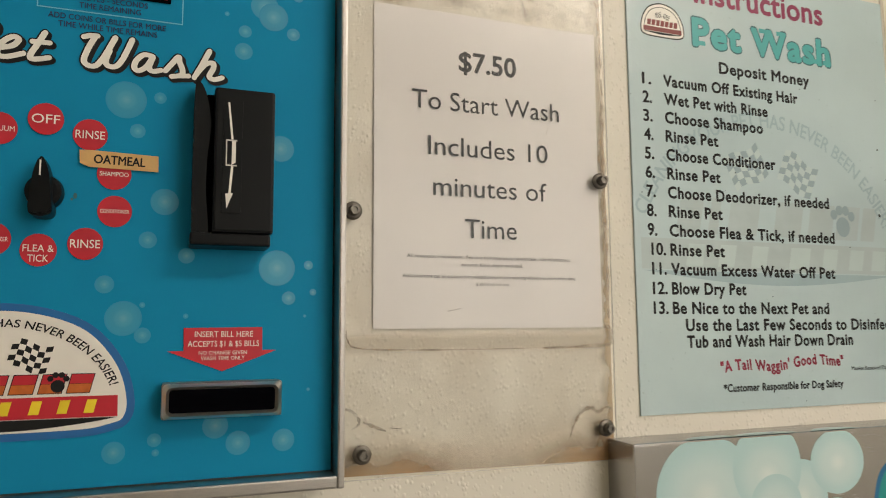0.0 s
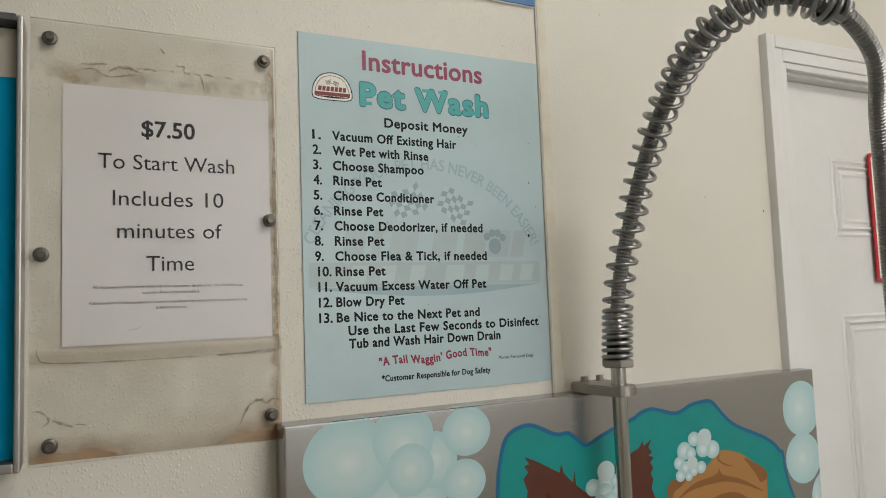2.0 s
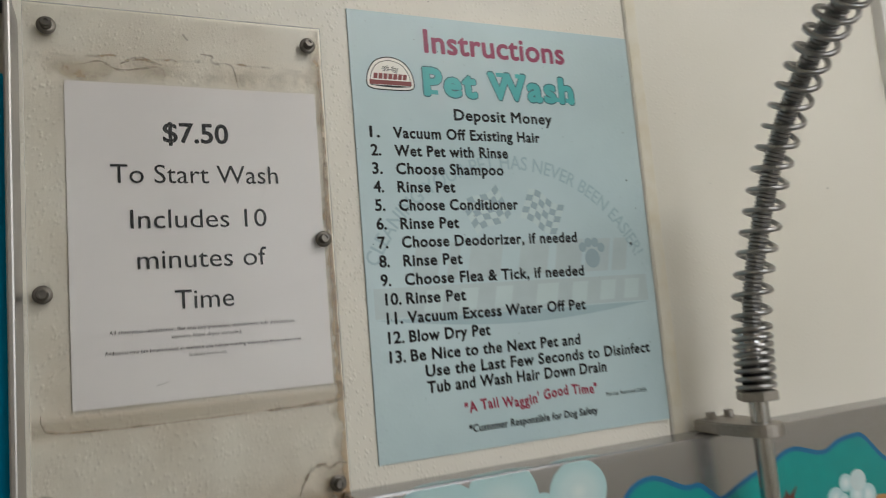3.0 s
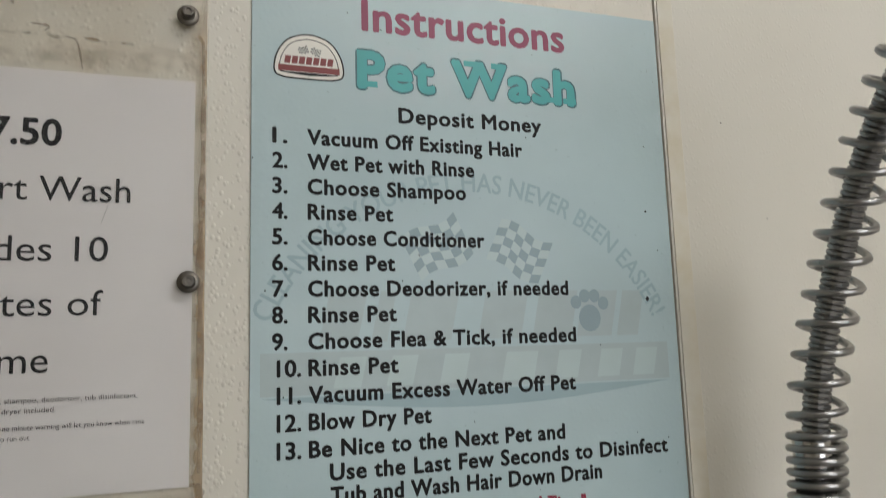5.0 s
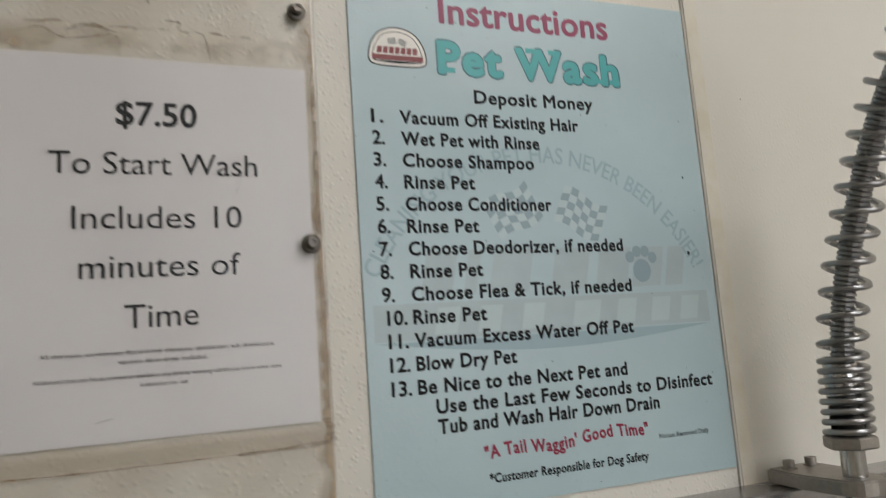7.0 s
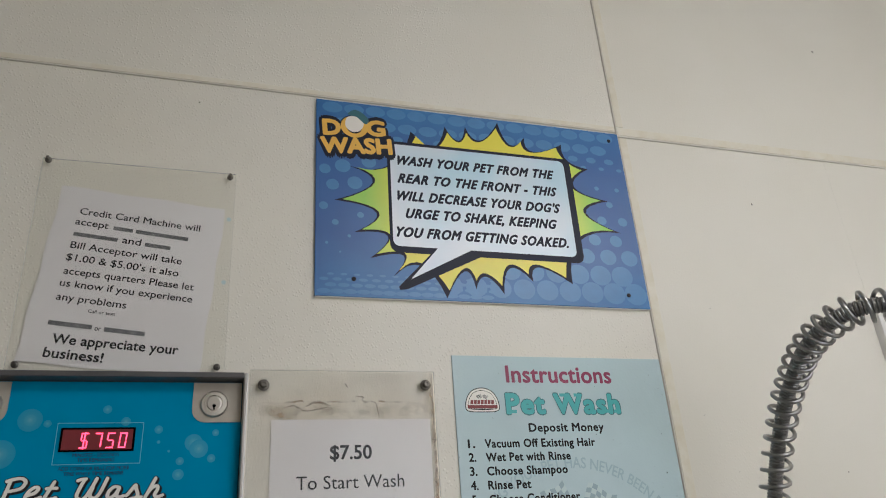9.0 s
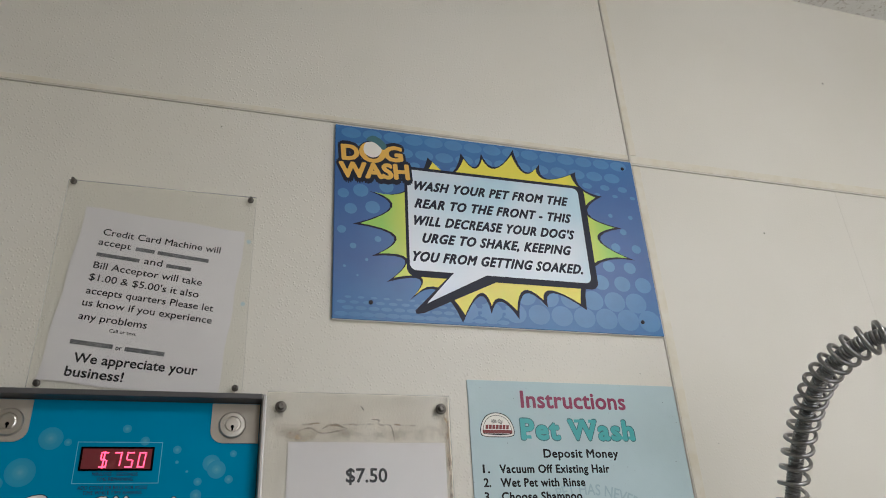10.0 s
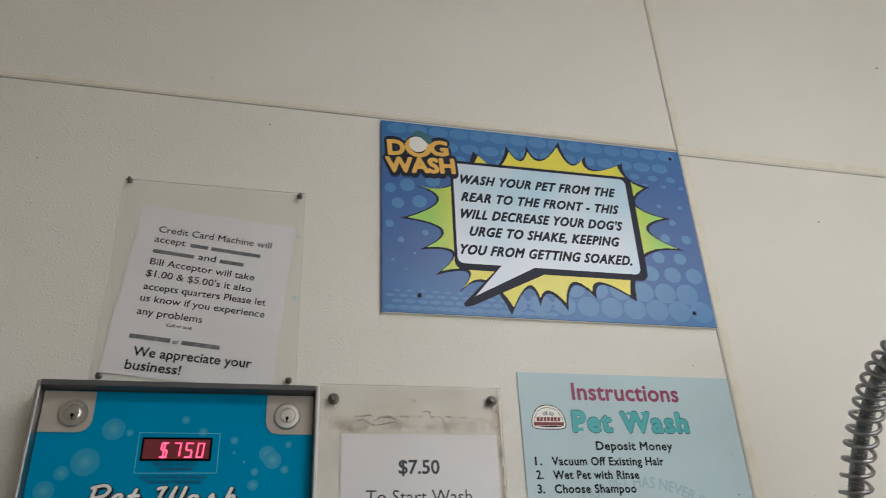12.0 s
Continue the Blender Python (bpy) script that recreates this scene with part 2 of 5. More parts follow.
def grime():
    """Dried drips, old tape glue and rust behind the sheet: transparent but for the stains."""
    m = Mat("brown_stain_film", (0.38, 0.27, 0.15), 0.7)
    sep = m.node("ShaderNodeSeparateXYZ")
    m.link(m.coords(), sep.inputs[0])
    x, z = sep.outputs["X"], sep.outputs["Z"]
    n1, n2 = m.noise(22, 5, 0.65), m.noise(7, 3)
    wob = m.math("MULTIPLY", m.math("SUBTRACT", n1, 0.5), 0.035)
    zz = m.math("ADD", z, wob)
    xx = m.math("ADD", x, wob)

    def band(v, c, w):
        return m.ramp(m.math("ABSOLUTE", m.math("SUBTRACT", v, c)), w, w * 0.25)

    rust = m.math("MULTIPLY", m.math("MAXIMUM", m.ramp(zz, 1.445, 1.410), m.math("MULTIPLY", m.ramp(xx, 0.330, 0.368), m.ramp(zz, 1.475, 1.425))), m.ramp(m.math("ADD", m.math("MULTIPLY", n1, 0.6), m.math("MULTIPLY", n2, 0.4)), 0.26, 0.50))
    corners = m.math("ADD", 0.45, m.math("MAXIMUM", m.ramp(xx, 0.215, 0.135), m.ramp(xx, 0.285, 0.355)))
    rust = m.math("MULTIPLY", rust, m.math("MINIMUM", corners, 1.0))
    right = m.math("MULTIPLY", m.ramp(xx, 0.358, 0.368), m.ramp(n2, 0.28, 0.5))
    edge = m.math("MULTIPLY", band(m.math("ADD", z, m.math("MULTIPLY", wob, 0.5)), 1.834, 0.0022), m.math("MULTIPLY", m.ramp(n2, 0.45, 0.58), m.ramp(m.noise(60, 4), 0.40, 0.55)))
    tape_top = m.math("MAXIMUM", m.math("MULTIPLY", band(zz, 1.824, 0.014), m.math("MULTIPLY", m.ramp(n1, 0.36, 0.64), 0.8)), m.math("MULTIPLY", edge, 0.8))
    tape_low = m.math("MULTIPLY", band(z, 1.520, 0.012), m.math("ADD", 0.35, m.math("MULTIPLY", n1, 0.3)))
    haze = m.math("MULTIPLY", m.math("ADD", 0.10, m.ramp(m.noise(12, 5, 0.7), 0.38, 0.75)), 0.34)
    total = right
    for other in (tape_top, tape_low, haze):
        total = m.math("MAXIMUM", total, other)
    fac = m.math("MAXIMUM", m.math("MULTIPLY", total, 0.62), m.math("MULTIPLY", rust, 0.95))
    n = m.math("MULTIPLY", m.ramp(zz, 1.46, 1.41), m.ramp(n2, 0.4, 0.6))
    m.base(m.mix(n, (0.50, 0.37, 0.22), (0.40, 0.19, 0.055)))
    m.link(fac, m.b.inputs["Alpha"])
    return m.m


M_GRIME = grime()


def drip_line():
    """Dried brown water line, thin and broken."""
    m = Mat("dried_brown_line", (0.26, 0.15, 0.07), 0.7)
    m.vary((0.36, 0.25, 0.14), 90)
    m.link(m.math("MULTIPLY", m.ramp(m.noise(130, 4), 0.26, 0.62), 0.60), m.b.inputs["Alpha"])
    return m.m


M_DRIP = drip_line()

# ---- builders ----


def finish(name, bm, material, smooth=False):
    me = bpy.data.meshes.new(name)
    bm.to_mesh(me)
    bm.free()
    me.materials.append(material)
    if smooth:
        for p in me.polygons:
            p.use_smooth = True
    return new(name, me)


def thing(name, at, label, category, group=""):
    ob = new(name)
    ob.empty_display_size = 0.05
    ob.location = at
    return tagged(ob, label, category, group)


def part(name, bm, material, parent, label="", smooth=False):
    ob = finish(name, bm, material, smooth)
    ob.parent = parent
    if parent.type == "EMPTY":
        ob.matrix_parent_inverse = Matrix.Translation(parent.location).inverted()
    return tagged(ob, label)


def structure(name, bm, material, label, category):
    return tagged(finish(name, bm, material), label, category, kind="structure")


def block(x0, x1, y0, y1, z0, z1, bevel=0.0, bm=None):
    made = bmesh.new()
    bmesh.ops.create_cube(made, size=1, matrix=Matrix.Translation(((x0 + x1) / 2, (y0 + y1) / 2, (z0 + z1) / 2)) @ Matrix.Diagonal((x1 - x0, y1 - y0, z1 - z0, 1)))
    if bevel:
        bmesh.ops.bevel(made, geom=made.edges[:], offset=bevel, segments=2, affect="EDGES", profile=0.6)
    if bm is None:
        return made
    join(bm, made)
    return bm


def join(bm, other):
    me = bpy.data.meshes.new("tmp")
    other.to_mesh(me)
    other.free()
    bm.from_mesh(me)
    bpy.data.meshes.remove(me)
    return bm


def sheet(points, y, depth=0.0, bm=None):
    """A flat outline of (x, z) points facing -y at y; depth carries it back towards the wall."""
    bm = bm or bmesh.new()
    pts = list(points)
    area = sum(a[0] * b[1] - b[0] * a[1] for a, b in zip(pts, pts[1:] + pts[:1]))
    if area < 0:
        pts.reverse()
    front = [bm.verts.new((x, y, z)) for x, z in pts]
    bm.faces.new(front)
    if depth:
        back = [bm.verts.new((x, y + depth, z)) for x, z in pts]
        bm.faces.new(back[::-1])
        for i in range(len(pts)):
            j = (i + 1) % len(pts)
            bm.faces.new((front[i], back[i], back[j], front[j]))
    return bm


def fan(points, centre, y):
    """Triangles from a centre out to an outline, each a hair before the last, facing -y."""
    bm, pts = bmesh.new(), list(points)
    for i, (a, b) in enumerate(zip(pts, pts[1:] + pts[:1])):
        cross = (a[0] - centre[0]) * (b[1] - centre[1]) - (b[0] - centre[0]) * (a[1] - centre[1])
        if abs(cross) < 1e-7:
            continue
        three = (centre, a, b) if cross > 0 else (centre, b, a)
        bm.faces.new([bm.verts.new((x, y - 4e-8 * i, z)) for x, z in three])
    return bm


def rect(x0, x1, z0, z1):
    return [(x0, z0), (x1, z0), (x1, z1), (x0, z1)]


def rounded(x0, x1, z0, z1, r, n=6):
    out = []
    for cx, cz, a in ((x1 - r, z0 + r, -90), (x1 - r, z1 - r, 0), (x0 + r, z1 - r, 90), (x0 + r, z0 + r, 180)):
        out += [(cx + r * math.cos(radians(a + 90 * k / n)), cz + r * math.sin(radians(a + 90 * k / n))) for k in range(n + 1)]
    return out


def ring(cx, cz, rx, rz=None, n=36):
    return [(cx + rx * math.cos(2 * math.pi * k / n), cz + (rz or rx) * math.sin(2 * math.pi * k / n)) for k in range(n)]


def flowing(anchors, steps=8, closed=True):
    """A smooth outline through a few anchors."""
    a, out, n = list(anchors), [], len(anchors)
    for i in range(n if closed else n - 1):
        p = [Vector(a[(i + k) % n] if closed else a[min(max(i + k, 0), n - 1)]) for k in (-1, 0, 1, 2)]
        for s in range(steps):
            t = s / steps
            q = 0.5 * (2 * p[1] + (p[2] - p[0]) * t + (2 * p[0] - 5 * p[1] + 4 * p[2] - p[3]) * t * t + (3 * p[1] - p[0] - 3 * p[2] + p[3]) * t ** 3)
            out.append(tuple(q))
    if not closed:
        out.append(tuple(a[-1]))
    return out


def offset_outline(pts, d):
    """An outline moved outwards by d, for printed borders."""
    n, out = len(pts), []
    area = sum(a[0] * b[1] - b[0] * a[1] for a, b in zip(pts, pts[1:] + pts[:1]))
    s = 1 if area > 0 else -1
    for i in range(n):
        t = Vector(pts[(i + 1) % n]) - Vector(pts[i - 1])
        if t.length < 1e-9:
            t = Vector((1, 0))
        t.normalize()
        out.append((pts[i][0] + s * d * t.y, pts[i][1] - s * d * t.x))
    return out


def turned(profile, centre, axis="y", n=24):
    """A lathe: (radius, height) pairs turned round an axis through centre; y runs out of the wall, towards -y."""
    bm = bmesh.new()
    rings = []
    for r, h in profile:
        row = []
        for k in range(n):
            a = 2 * math.pi * k / n
            c, s = max(r, 1e-5) * math.cos(a), max(r, 1e-5) * math.sin(a)
            row.append(bm.verts.new((centre[0] + c, centre[1] - h, centre[2] + s) if axis == "y" else (centre[0] + c, centre[1] + s, centre[2] + h)))
        rings.append(row)
    for a, b in zip(rings, rings[1:]):
        for k in range(n):
            bm.faces.new((a[k], a[(k + 1) % n], b[(k + 1) % n], b[k]))
    bm.faces.new(rings[0][::-1])
    bm.faces.new(rings[-1])
    bmesh.ops.recalc_face_normals(bm, faces=bm.faces[:])
    return bm


def tube(points, radius, sides=10, bm=None):
    """A round tube along points; radius may be a function of the index."""
    bm = bm or bmesh.new()
    pts = [Vector(p) for p in points]
    up, rows = Vector((0.3, 1, 0.1)), []
    for i, p in enumerate(pts):
        d = (pts[min(i + 1, len(pts) - 1)] - pts[max(i - 1, 0)]).normalized()
        u = (up - d * up.dot(d)).normalized()
        w, up = d.cross(u), u
        r = radius(i) if callable(radius) else radius
        rows.append([bm.verts.new(p + r * (math.cos(2 * math.pi * k / sides) * u + math.sin(2 * math.pi * k / sides) * w)) for k in range(sides)])
    for a, b in zip(rows, rows[1:]):
        for k in range(sides):
            bm.faces.new((a[k], a[(k + 1) % sides], b[(k + 1) % sides], b[k]))
    bm.faces.new(rows[0][::-1])
    bm.faces.new(rows[-1])
    bmesh.ops.recalc_face_normals(bm, faces=bm.faces[:])
    return bm


def glyphs(body, bold=0.0, shear=0.0, spacing=1.0):
    cu = bpy.data.curves.new("lettering", "FONT")
    cu.body, cu.size, cu.offset, cu.shear, cu.space_character = body, 1.0, bold, shear, spacing
    cu.resolution_u = 3
    ob = bpy.data.objects.new("lettering", cu)
    scene.collection.objects.link(ob)
    dg = bpy.context.evaluated_depsgraph_get()
    me = bpy.data.meshes.new_from_object(ob.evaluated_get(dg))
    co = np.empty(len(me.vertices) * 3)
    me.vertices.foreach_get("co", co)
    bpy.data.objects.remove(ob)
    bpy.data.curves.remove(cu)
    return me, co.reshape(-1, 3)


CAP = float(glyphs("H")[1][:, 1].max())


def lettering(name, body, parent, material, x, z, y, width, cap, turn=0.0, bold=0.0, shear=0.0, spacing=1.0, bend=None, label="", single=False):
    """One printed line: left end and baseline at (x, z), with the given length and capital height, turned by degrees; single: each letter a part."""
    me, co = glyphs(body, 0.0, shear, spacing)
    lo, hi = co[:, 0].min(), co[:, 0].max()
    fat = bold * cap / CAP
    u = fat + (co[:, 0] - lo) * (width - 2 * fat) / (hi - lo)
    v = co[:, 1] * cap / CAP
    faces = [tuple(p.vertices) for p in me.polygons]
    bpy.data.meshes.remove(me)
    # heavier strokes: the same letters laid a hair apart
    ways = [(0, 0)]
    if fat:
        n = 12 if bold > 0.03 else 6
        ways += [(fat * math.cos(2 * math.pi * k / n), fat * math.sin(2 * math.pi * k / n)) for k in range(n)]
    groups = letter_groups(faces, co) if single else [faces]
    for some in groups:
        used = sorted({i for f in some for i in f})
        slot = {i: k for k, i in enumerate(used)}
        uu, vv = u[used], v[used]
        verts, polys = [], []
        for k, (du, dv) in enumerate(ways):
            if bend:
                px, pz = bend(uu + du, vv + dv)
            else:
                a = radians(turn)
                px, pz = x + (uu + du) * math.cos(a) - (vv + dv) * math.sin(a), z + (uu + du) * math.sin(a) + (vv + dv) * math.cos(a)
            start = len(verts)
            verts += list(zip(px.tolist(), [y + k * 0.000006] * len(px), pz.tolist()))
            polys += [tuple(slot[i] + start for i in f) for f in some]
        kind = "letter" if single else name
        me = bpy.data.meshes.new(kind)
        me.from_pydata(verts, [], polys)
        me.materials.append(material)
        ob = new(kind, me)
        ob.parent = parent
        if parent.type == "EMPTY":
            ob.matrix_parent_inverse = Matrix.Translation(parent.location).inverted()
        tagged(ob, label)
    return ob


def letter_groups(faces, co):
    """The faces of a line of text, letter by letter: islands that stand over one another belong together."""
    root = list(range(len(co)))

    def find(i):
        while root[i] != i:
            i = root[i]
        return i

    for f in faces:
        for i in f[1:]:
            root[find(i)] = find(f[0])
    spans = {}
    for f in faces:
        spans.setdefault(find(f[0]), []).append(f)
    groups = []
    for some in sorted(spans.values(), key=lambda fs: min(co[i, 0] for f in fs for i in f)):
        lo, hi = min(co[i, 0] for f in some for i in f), max(co[i, 0] for f in some for i in f)
        if groups and min(hi, groups[-1][1]) - lo > 0.5 * (hi - lo):
            groups[-1][1] = max(hi, groups[-1][1])
            groups[-1][2].extend(some)
        else:
            groups.append([lo, hi, list(some)])
    return [g[2] for g in groups]


def arc_bend(cx, cz, r, start):
    """Lettering along a circle, clockwise from the angle start (degrees)."""
    def bend(u, v):
        a = radians(start) - u / r
        return cx + (r + v) * np.cos(a), cz + (r + v) * np.sin(a)
    return bend


# ---- the shell of the room ----
SEAM_X, SEAM_L, SEAM_R = 0.7530, 2.337, 2.328
DOOR_X0, DOOR_X1, DOOR_TOP = 1.281, 2.091, 1.953

wall = bmesh.new()
block(WEST, DOOR_X0, 0.006, 0.13, FLOOR, CEIL, bm=wall)
block(DOOR_X1, EAST, 0.006, 0.13, FLOOR, CEIL, bm=wall)
block(DOOR_X0, DOOR_X1, 0.006, 0.13, DOOR_TOP, CEIL, bm=wall)
wall_north = structure("wall_north", wall, M_PAINT, "cream painted wall behind the wash station", "wall")
GAP = 0.0011
for x0, x1, z0, z1 in ((WEST, SEAM_X - GAP, FLOOR, SEAM_L - GAP), (WEST, SEAM_X - GAP, SEAM_L + GAP, CEIL), (SEAM_X + GAP, 1.228, FLOOR, SEAM_R - GAP),
                       (SEAM_X + GAP, EAST, SEAM_R + GAP, CEIL), (1.228, EAST, DOOR_TOP + 0.05, SEAM_R - GAP), (DOOR_X1 + 0.06, EAST, FLOOR, DOOR_TOP + 0.05)):
    part("wall_panel", block(x0, x1, 0.0, 0.0058, z0, z1, 0.0006), M_WALL if x0 < SEAM_X else M_WALL_FAINT, wall_north)
structure("wall_west", block(WEST - 0.12, WEST, SOUTH, 0.13, FLOOR, CEIL), M_PAINT, "plain cream side wall", "wall")
structure("wall_east", block(EAST, EAST + 0.12, SOUTH, 0.13, FLOOR, CEIL), M_PAINT, "plain cream side wall", "wall")
south = bmesh.new()
# Opening for the added window, out of view.
WX0, WX1, WZ0, WZ1 = 0.65, 2.15, 1.30, 2.30
block(WEST, WX0, SOUTH - 0.12, SOUTH, FLOOR, CEIL, bm=south)
block(WX1, EAST, SOUTH - 0.12, SOUTH, FLOOR, CEIL, bm=south)
block(WX0, WX1, SOUTH - 0.12, SOUTH, FLOOR, WZ0, bm=south)
block(WX0, WX1, SOUTH - 0.12, SOUTH, WZ1, CEIL, bm=south)
structure("wall_south", south, M_PAINT, "plain cream wall with an opening for the added window", "wall")
structure("floor", block(WEST, EAST, SOUTH, 0.13, FLOOR - 0.1, FLOOR), M_FLOOR, "grey concrete floor", "floor")
structure("ceiling", block(WEST, EAST, SOUTH, 0.13, CEIL, CEIL + 0.1), M_CEIL, "rough white textured ceiling", "ceiling")

# yellowed caulk beside the panel joints
for x0, x1, z0, z1 in ((SEAM_X + 0.003, SEAM_X + 0.019, FLOOR, SEAM_R - 0.002), (SEAM_X + 0.003, SEAM_X + 0.017, SEAM_R + 0.022, CEIL),
                       (SEAM_X + 0.003, DOOR_X1, SEAM_R + 0.004, SEAM_R + 0.020), (WEST, SEAM_X - 0.003, SEAM_L + 0.003, SEAM_L + 0.012)):
    structure("trim", block(x0, x1, -0.0012, -0.0001, z0, z1, 0.0004), M_CAULK, "yellowed caulk strip along a wall joint", "trim")


def door():
    """Panelled door with its casing."""
    d = new("door_1")
    d.location = ((DOOR_X0 + DOOR_X1) / 2, 0.03, FLOOR)
    tagged(d, "closed white panelled door with moulded casing", "door", kind="structure")
    y0 = 0.028
    leaf = bmesh.new()
    block(DOOR_X0 + 0.004, DOOR_X1 - 0.004, y0, y0 + 0.035, FLOOR + 0.01, DOOR_TOP - 0.004, bm=leaf)
    part("door_leaf", leaf, M_DOORPAINT, d)
    # raised panel mouldings
    for px0, px1 in ((1.428, 1.650), (1.715, 1.935)):
        for pz0, pz1 in ((1.66, 1.81), (0.78, 1.515), (0.12, 0.62)):
            bm = bmesh.new()
            for k, (w, h) in enumerate(((0.0, 0.0025), (0.012, 0.0045), (0.026, 0.0025))):
                outer, inner = rect(px0 + w, px1 - w, pz0 + w, pz1 - w), rect(px0 + w + 0.009, px1 - w - 0.009, pz0 + w + 0.009, pz1 - w - 0.009)
                o = [bm.verts.new((x, y0 - 0.0005, z)) for x, z in outer]
                m = [bm.verts.new((x * 0.5 + x2 * 0.5, y0 - h, z * 0.5 + z2 * 0.5)) for (x, z), (x2, z2) in zip(outer, inner)]
                i = [bm.verts.new((x, y0 - 0.0005, z)) for x, z in inner]
                for a, b in ((o, m), (m, i)):
                    for q in range(4):
                        bm.faces.new((a[q], a[(q + 1) % 4], b[(q + 1) % 4], b[q]))
            part("door_panel", bm, M_DOORPAINT, d)
    # casing: stepped strips
    x_out, top = 1.223, DOOR_TOP + 0.058
    for a, b, y in ((x_out, x_out + 0.022, -0.016), (x_out + 0.022, DOOR_X0 - 0.014, -0.0125), (DOOR_X0 - 0.014, DOOR_X0 - 0.002, -0.009)):
        part("casing", block(a, b, y, 0.004, FLOOR, top - (a - x_out), 0.002), M_DOORPAINT, d)
        c, e = DOOR_X1 + DOOR_X0 - b, DOOR_X1 + DOOR_X0 - a
        part("casing", block(c, e, y, 0.004, FLOOR, top - (a - x_out), 0.002), M_DOORPAINT, d)
        part("casing", block(b, c, y, 0.004, top - (b - x_out), top - (a - x_out), 0.002), M_DOORPAINT, d)
    jamb = block(DOOR_X0 - 0.006, DOOR_X0 + 0.003, 0.0045, 0.126, FLOOR, DOOR_TOP - 0.001)
    block(DOOR_X1 - 0.003, DOOR_X1 + 0.006, 0.0045, 0.126, FLOOR, DOOR_TOP - 0.001, bm=jamb)
    block(DOOR_X0 - 0.006, DOOR_X1 + 0.006, 0.0045, 0.126, DOOR_TOP - 0.003, DOOR_TOP + 0.005, bm=jamb)
    part("door_frame", jamb, M_DOORPAINT, d)


door()


# Unseen window, added so the fill lamp has an opening.
def window():
    w = new("added_window_1")
    w.location = ((WX0 + WX1) / 2, SOUTH, WZ0)
    tagged(w, "unseen window added in the wall behind for fill light", "window", kind="structure")
    f = bmesh.new()
    for a, b, c, e in ((WX0, WX0 + 0.05, WZ0, WZ1), (WX1 - 0.05, WX1, WZ0, WZ1), (WX0 + 0.05, WX1 - 0.05, WZ0, WZ0 + 0.05), (WX0 + 0.05, WX1 - 0.05, WZ1 - 0.05, WZ1)):
        block(a, b, SOUTH - 0.09, SOUTH - 0.03, c, e, bm=f)
    part("added_window_frame", f, M_DOORPAINT, w)


window()


# Unseen fixture; its box shape and deep glowing diffuser are assumed.
def assumed_ceiling_light():
    t = thing("assumed_ceiling_light", (TUBE_X, TUBE_Y, CEIL), "lit white box fixture assumed on the ceiling, out of view", "ceiling light")
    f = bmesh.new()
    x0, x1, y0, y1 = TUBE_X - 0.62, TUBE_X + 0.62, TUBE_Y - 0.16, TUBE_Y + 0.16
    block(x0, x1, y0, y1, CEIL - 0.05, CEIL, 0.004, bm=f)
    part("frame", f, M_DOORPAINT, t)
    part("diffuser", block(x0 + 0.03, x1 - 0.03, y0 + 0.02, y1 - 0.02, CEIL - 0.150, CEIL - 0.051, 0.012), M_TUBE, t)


assumed_ceiling_light()

# ---- the poster ----


def badge(x0, x1, z0, z1):
    """The dome-shaped outline of the club badge."""
    w, h = x1 - x0, z1 - z0
    dome = [(x0 + w * a, z0 + h * b) for a, b in ((0.03, 0.10), (0.10, 0.035), (0.25, 0.0), (0.75, 0.0), (0.90, 0.035), (0.97, 0.10), (0.988, 0.27), (0.945, 0.55), (0.835, 0.81), (0.69, 0.945), (0.5, 1.0), (0.31, 0.945), (0.165, 0.81), (0.055, 0.55), (0.012, 0.27))]
    return flowing(dome, 6)


def flag(bm, x, z, size, lean, y, dark):
    """A waving chequered flag; dark picks the alternate squares."""
    n = 6
    a = radians(lean)
    for i in range(n):
        for j in range(n - 1):
            if (i + j) % 2 == dark:
                continue
            q = []
            for u, v in ((i, j), (i + 1, j), (i + 1, j + 1), (i, j + 1)):
                fu, fv = u / n * size, v / n * size * 0.9 + 0.06 * size * math.sin(u * 1.1)
                q.append(bm.verts.new((x + fu * math.cos(a) - fv * math.sin(a), y, z + fu * math.sin(a) + fv * math.cos(a))))
            bm.faces.new(q)
    return bm


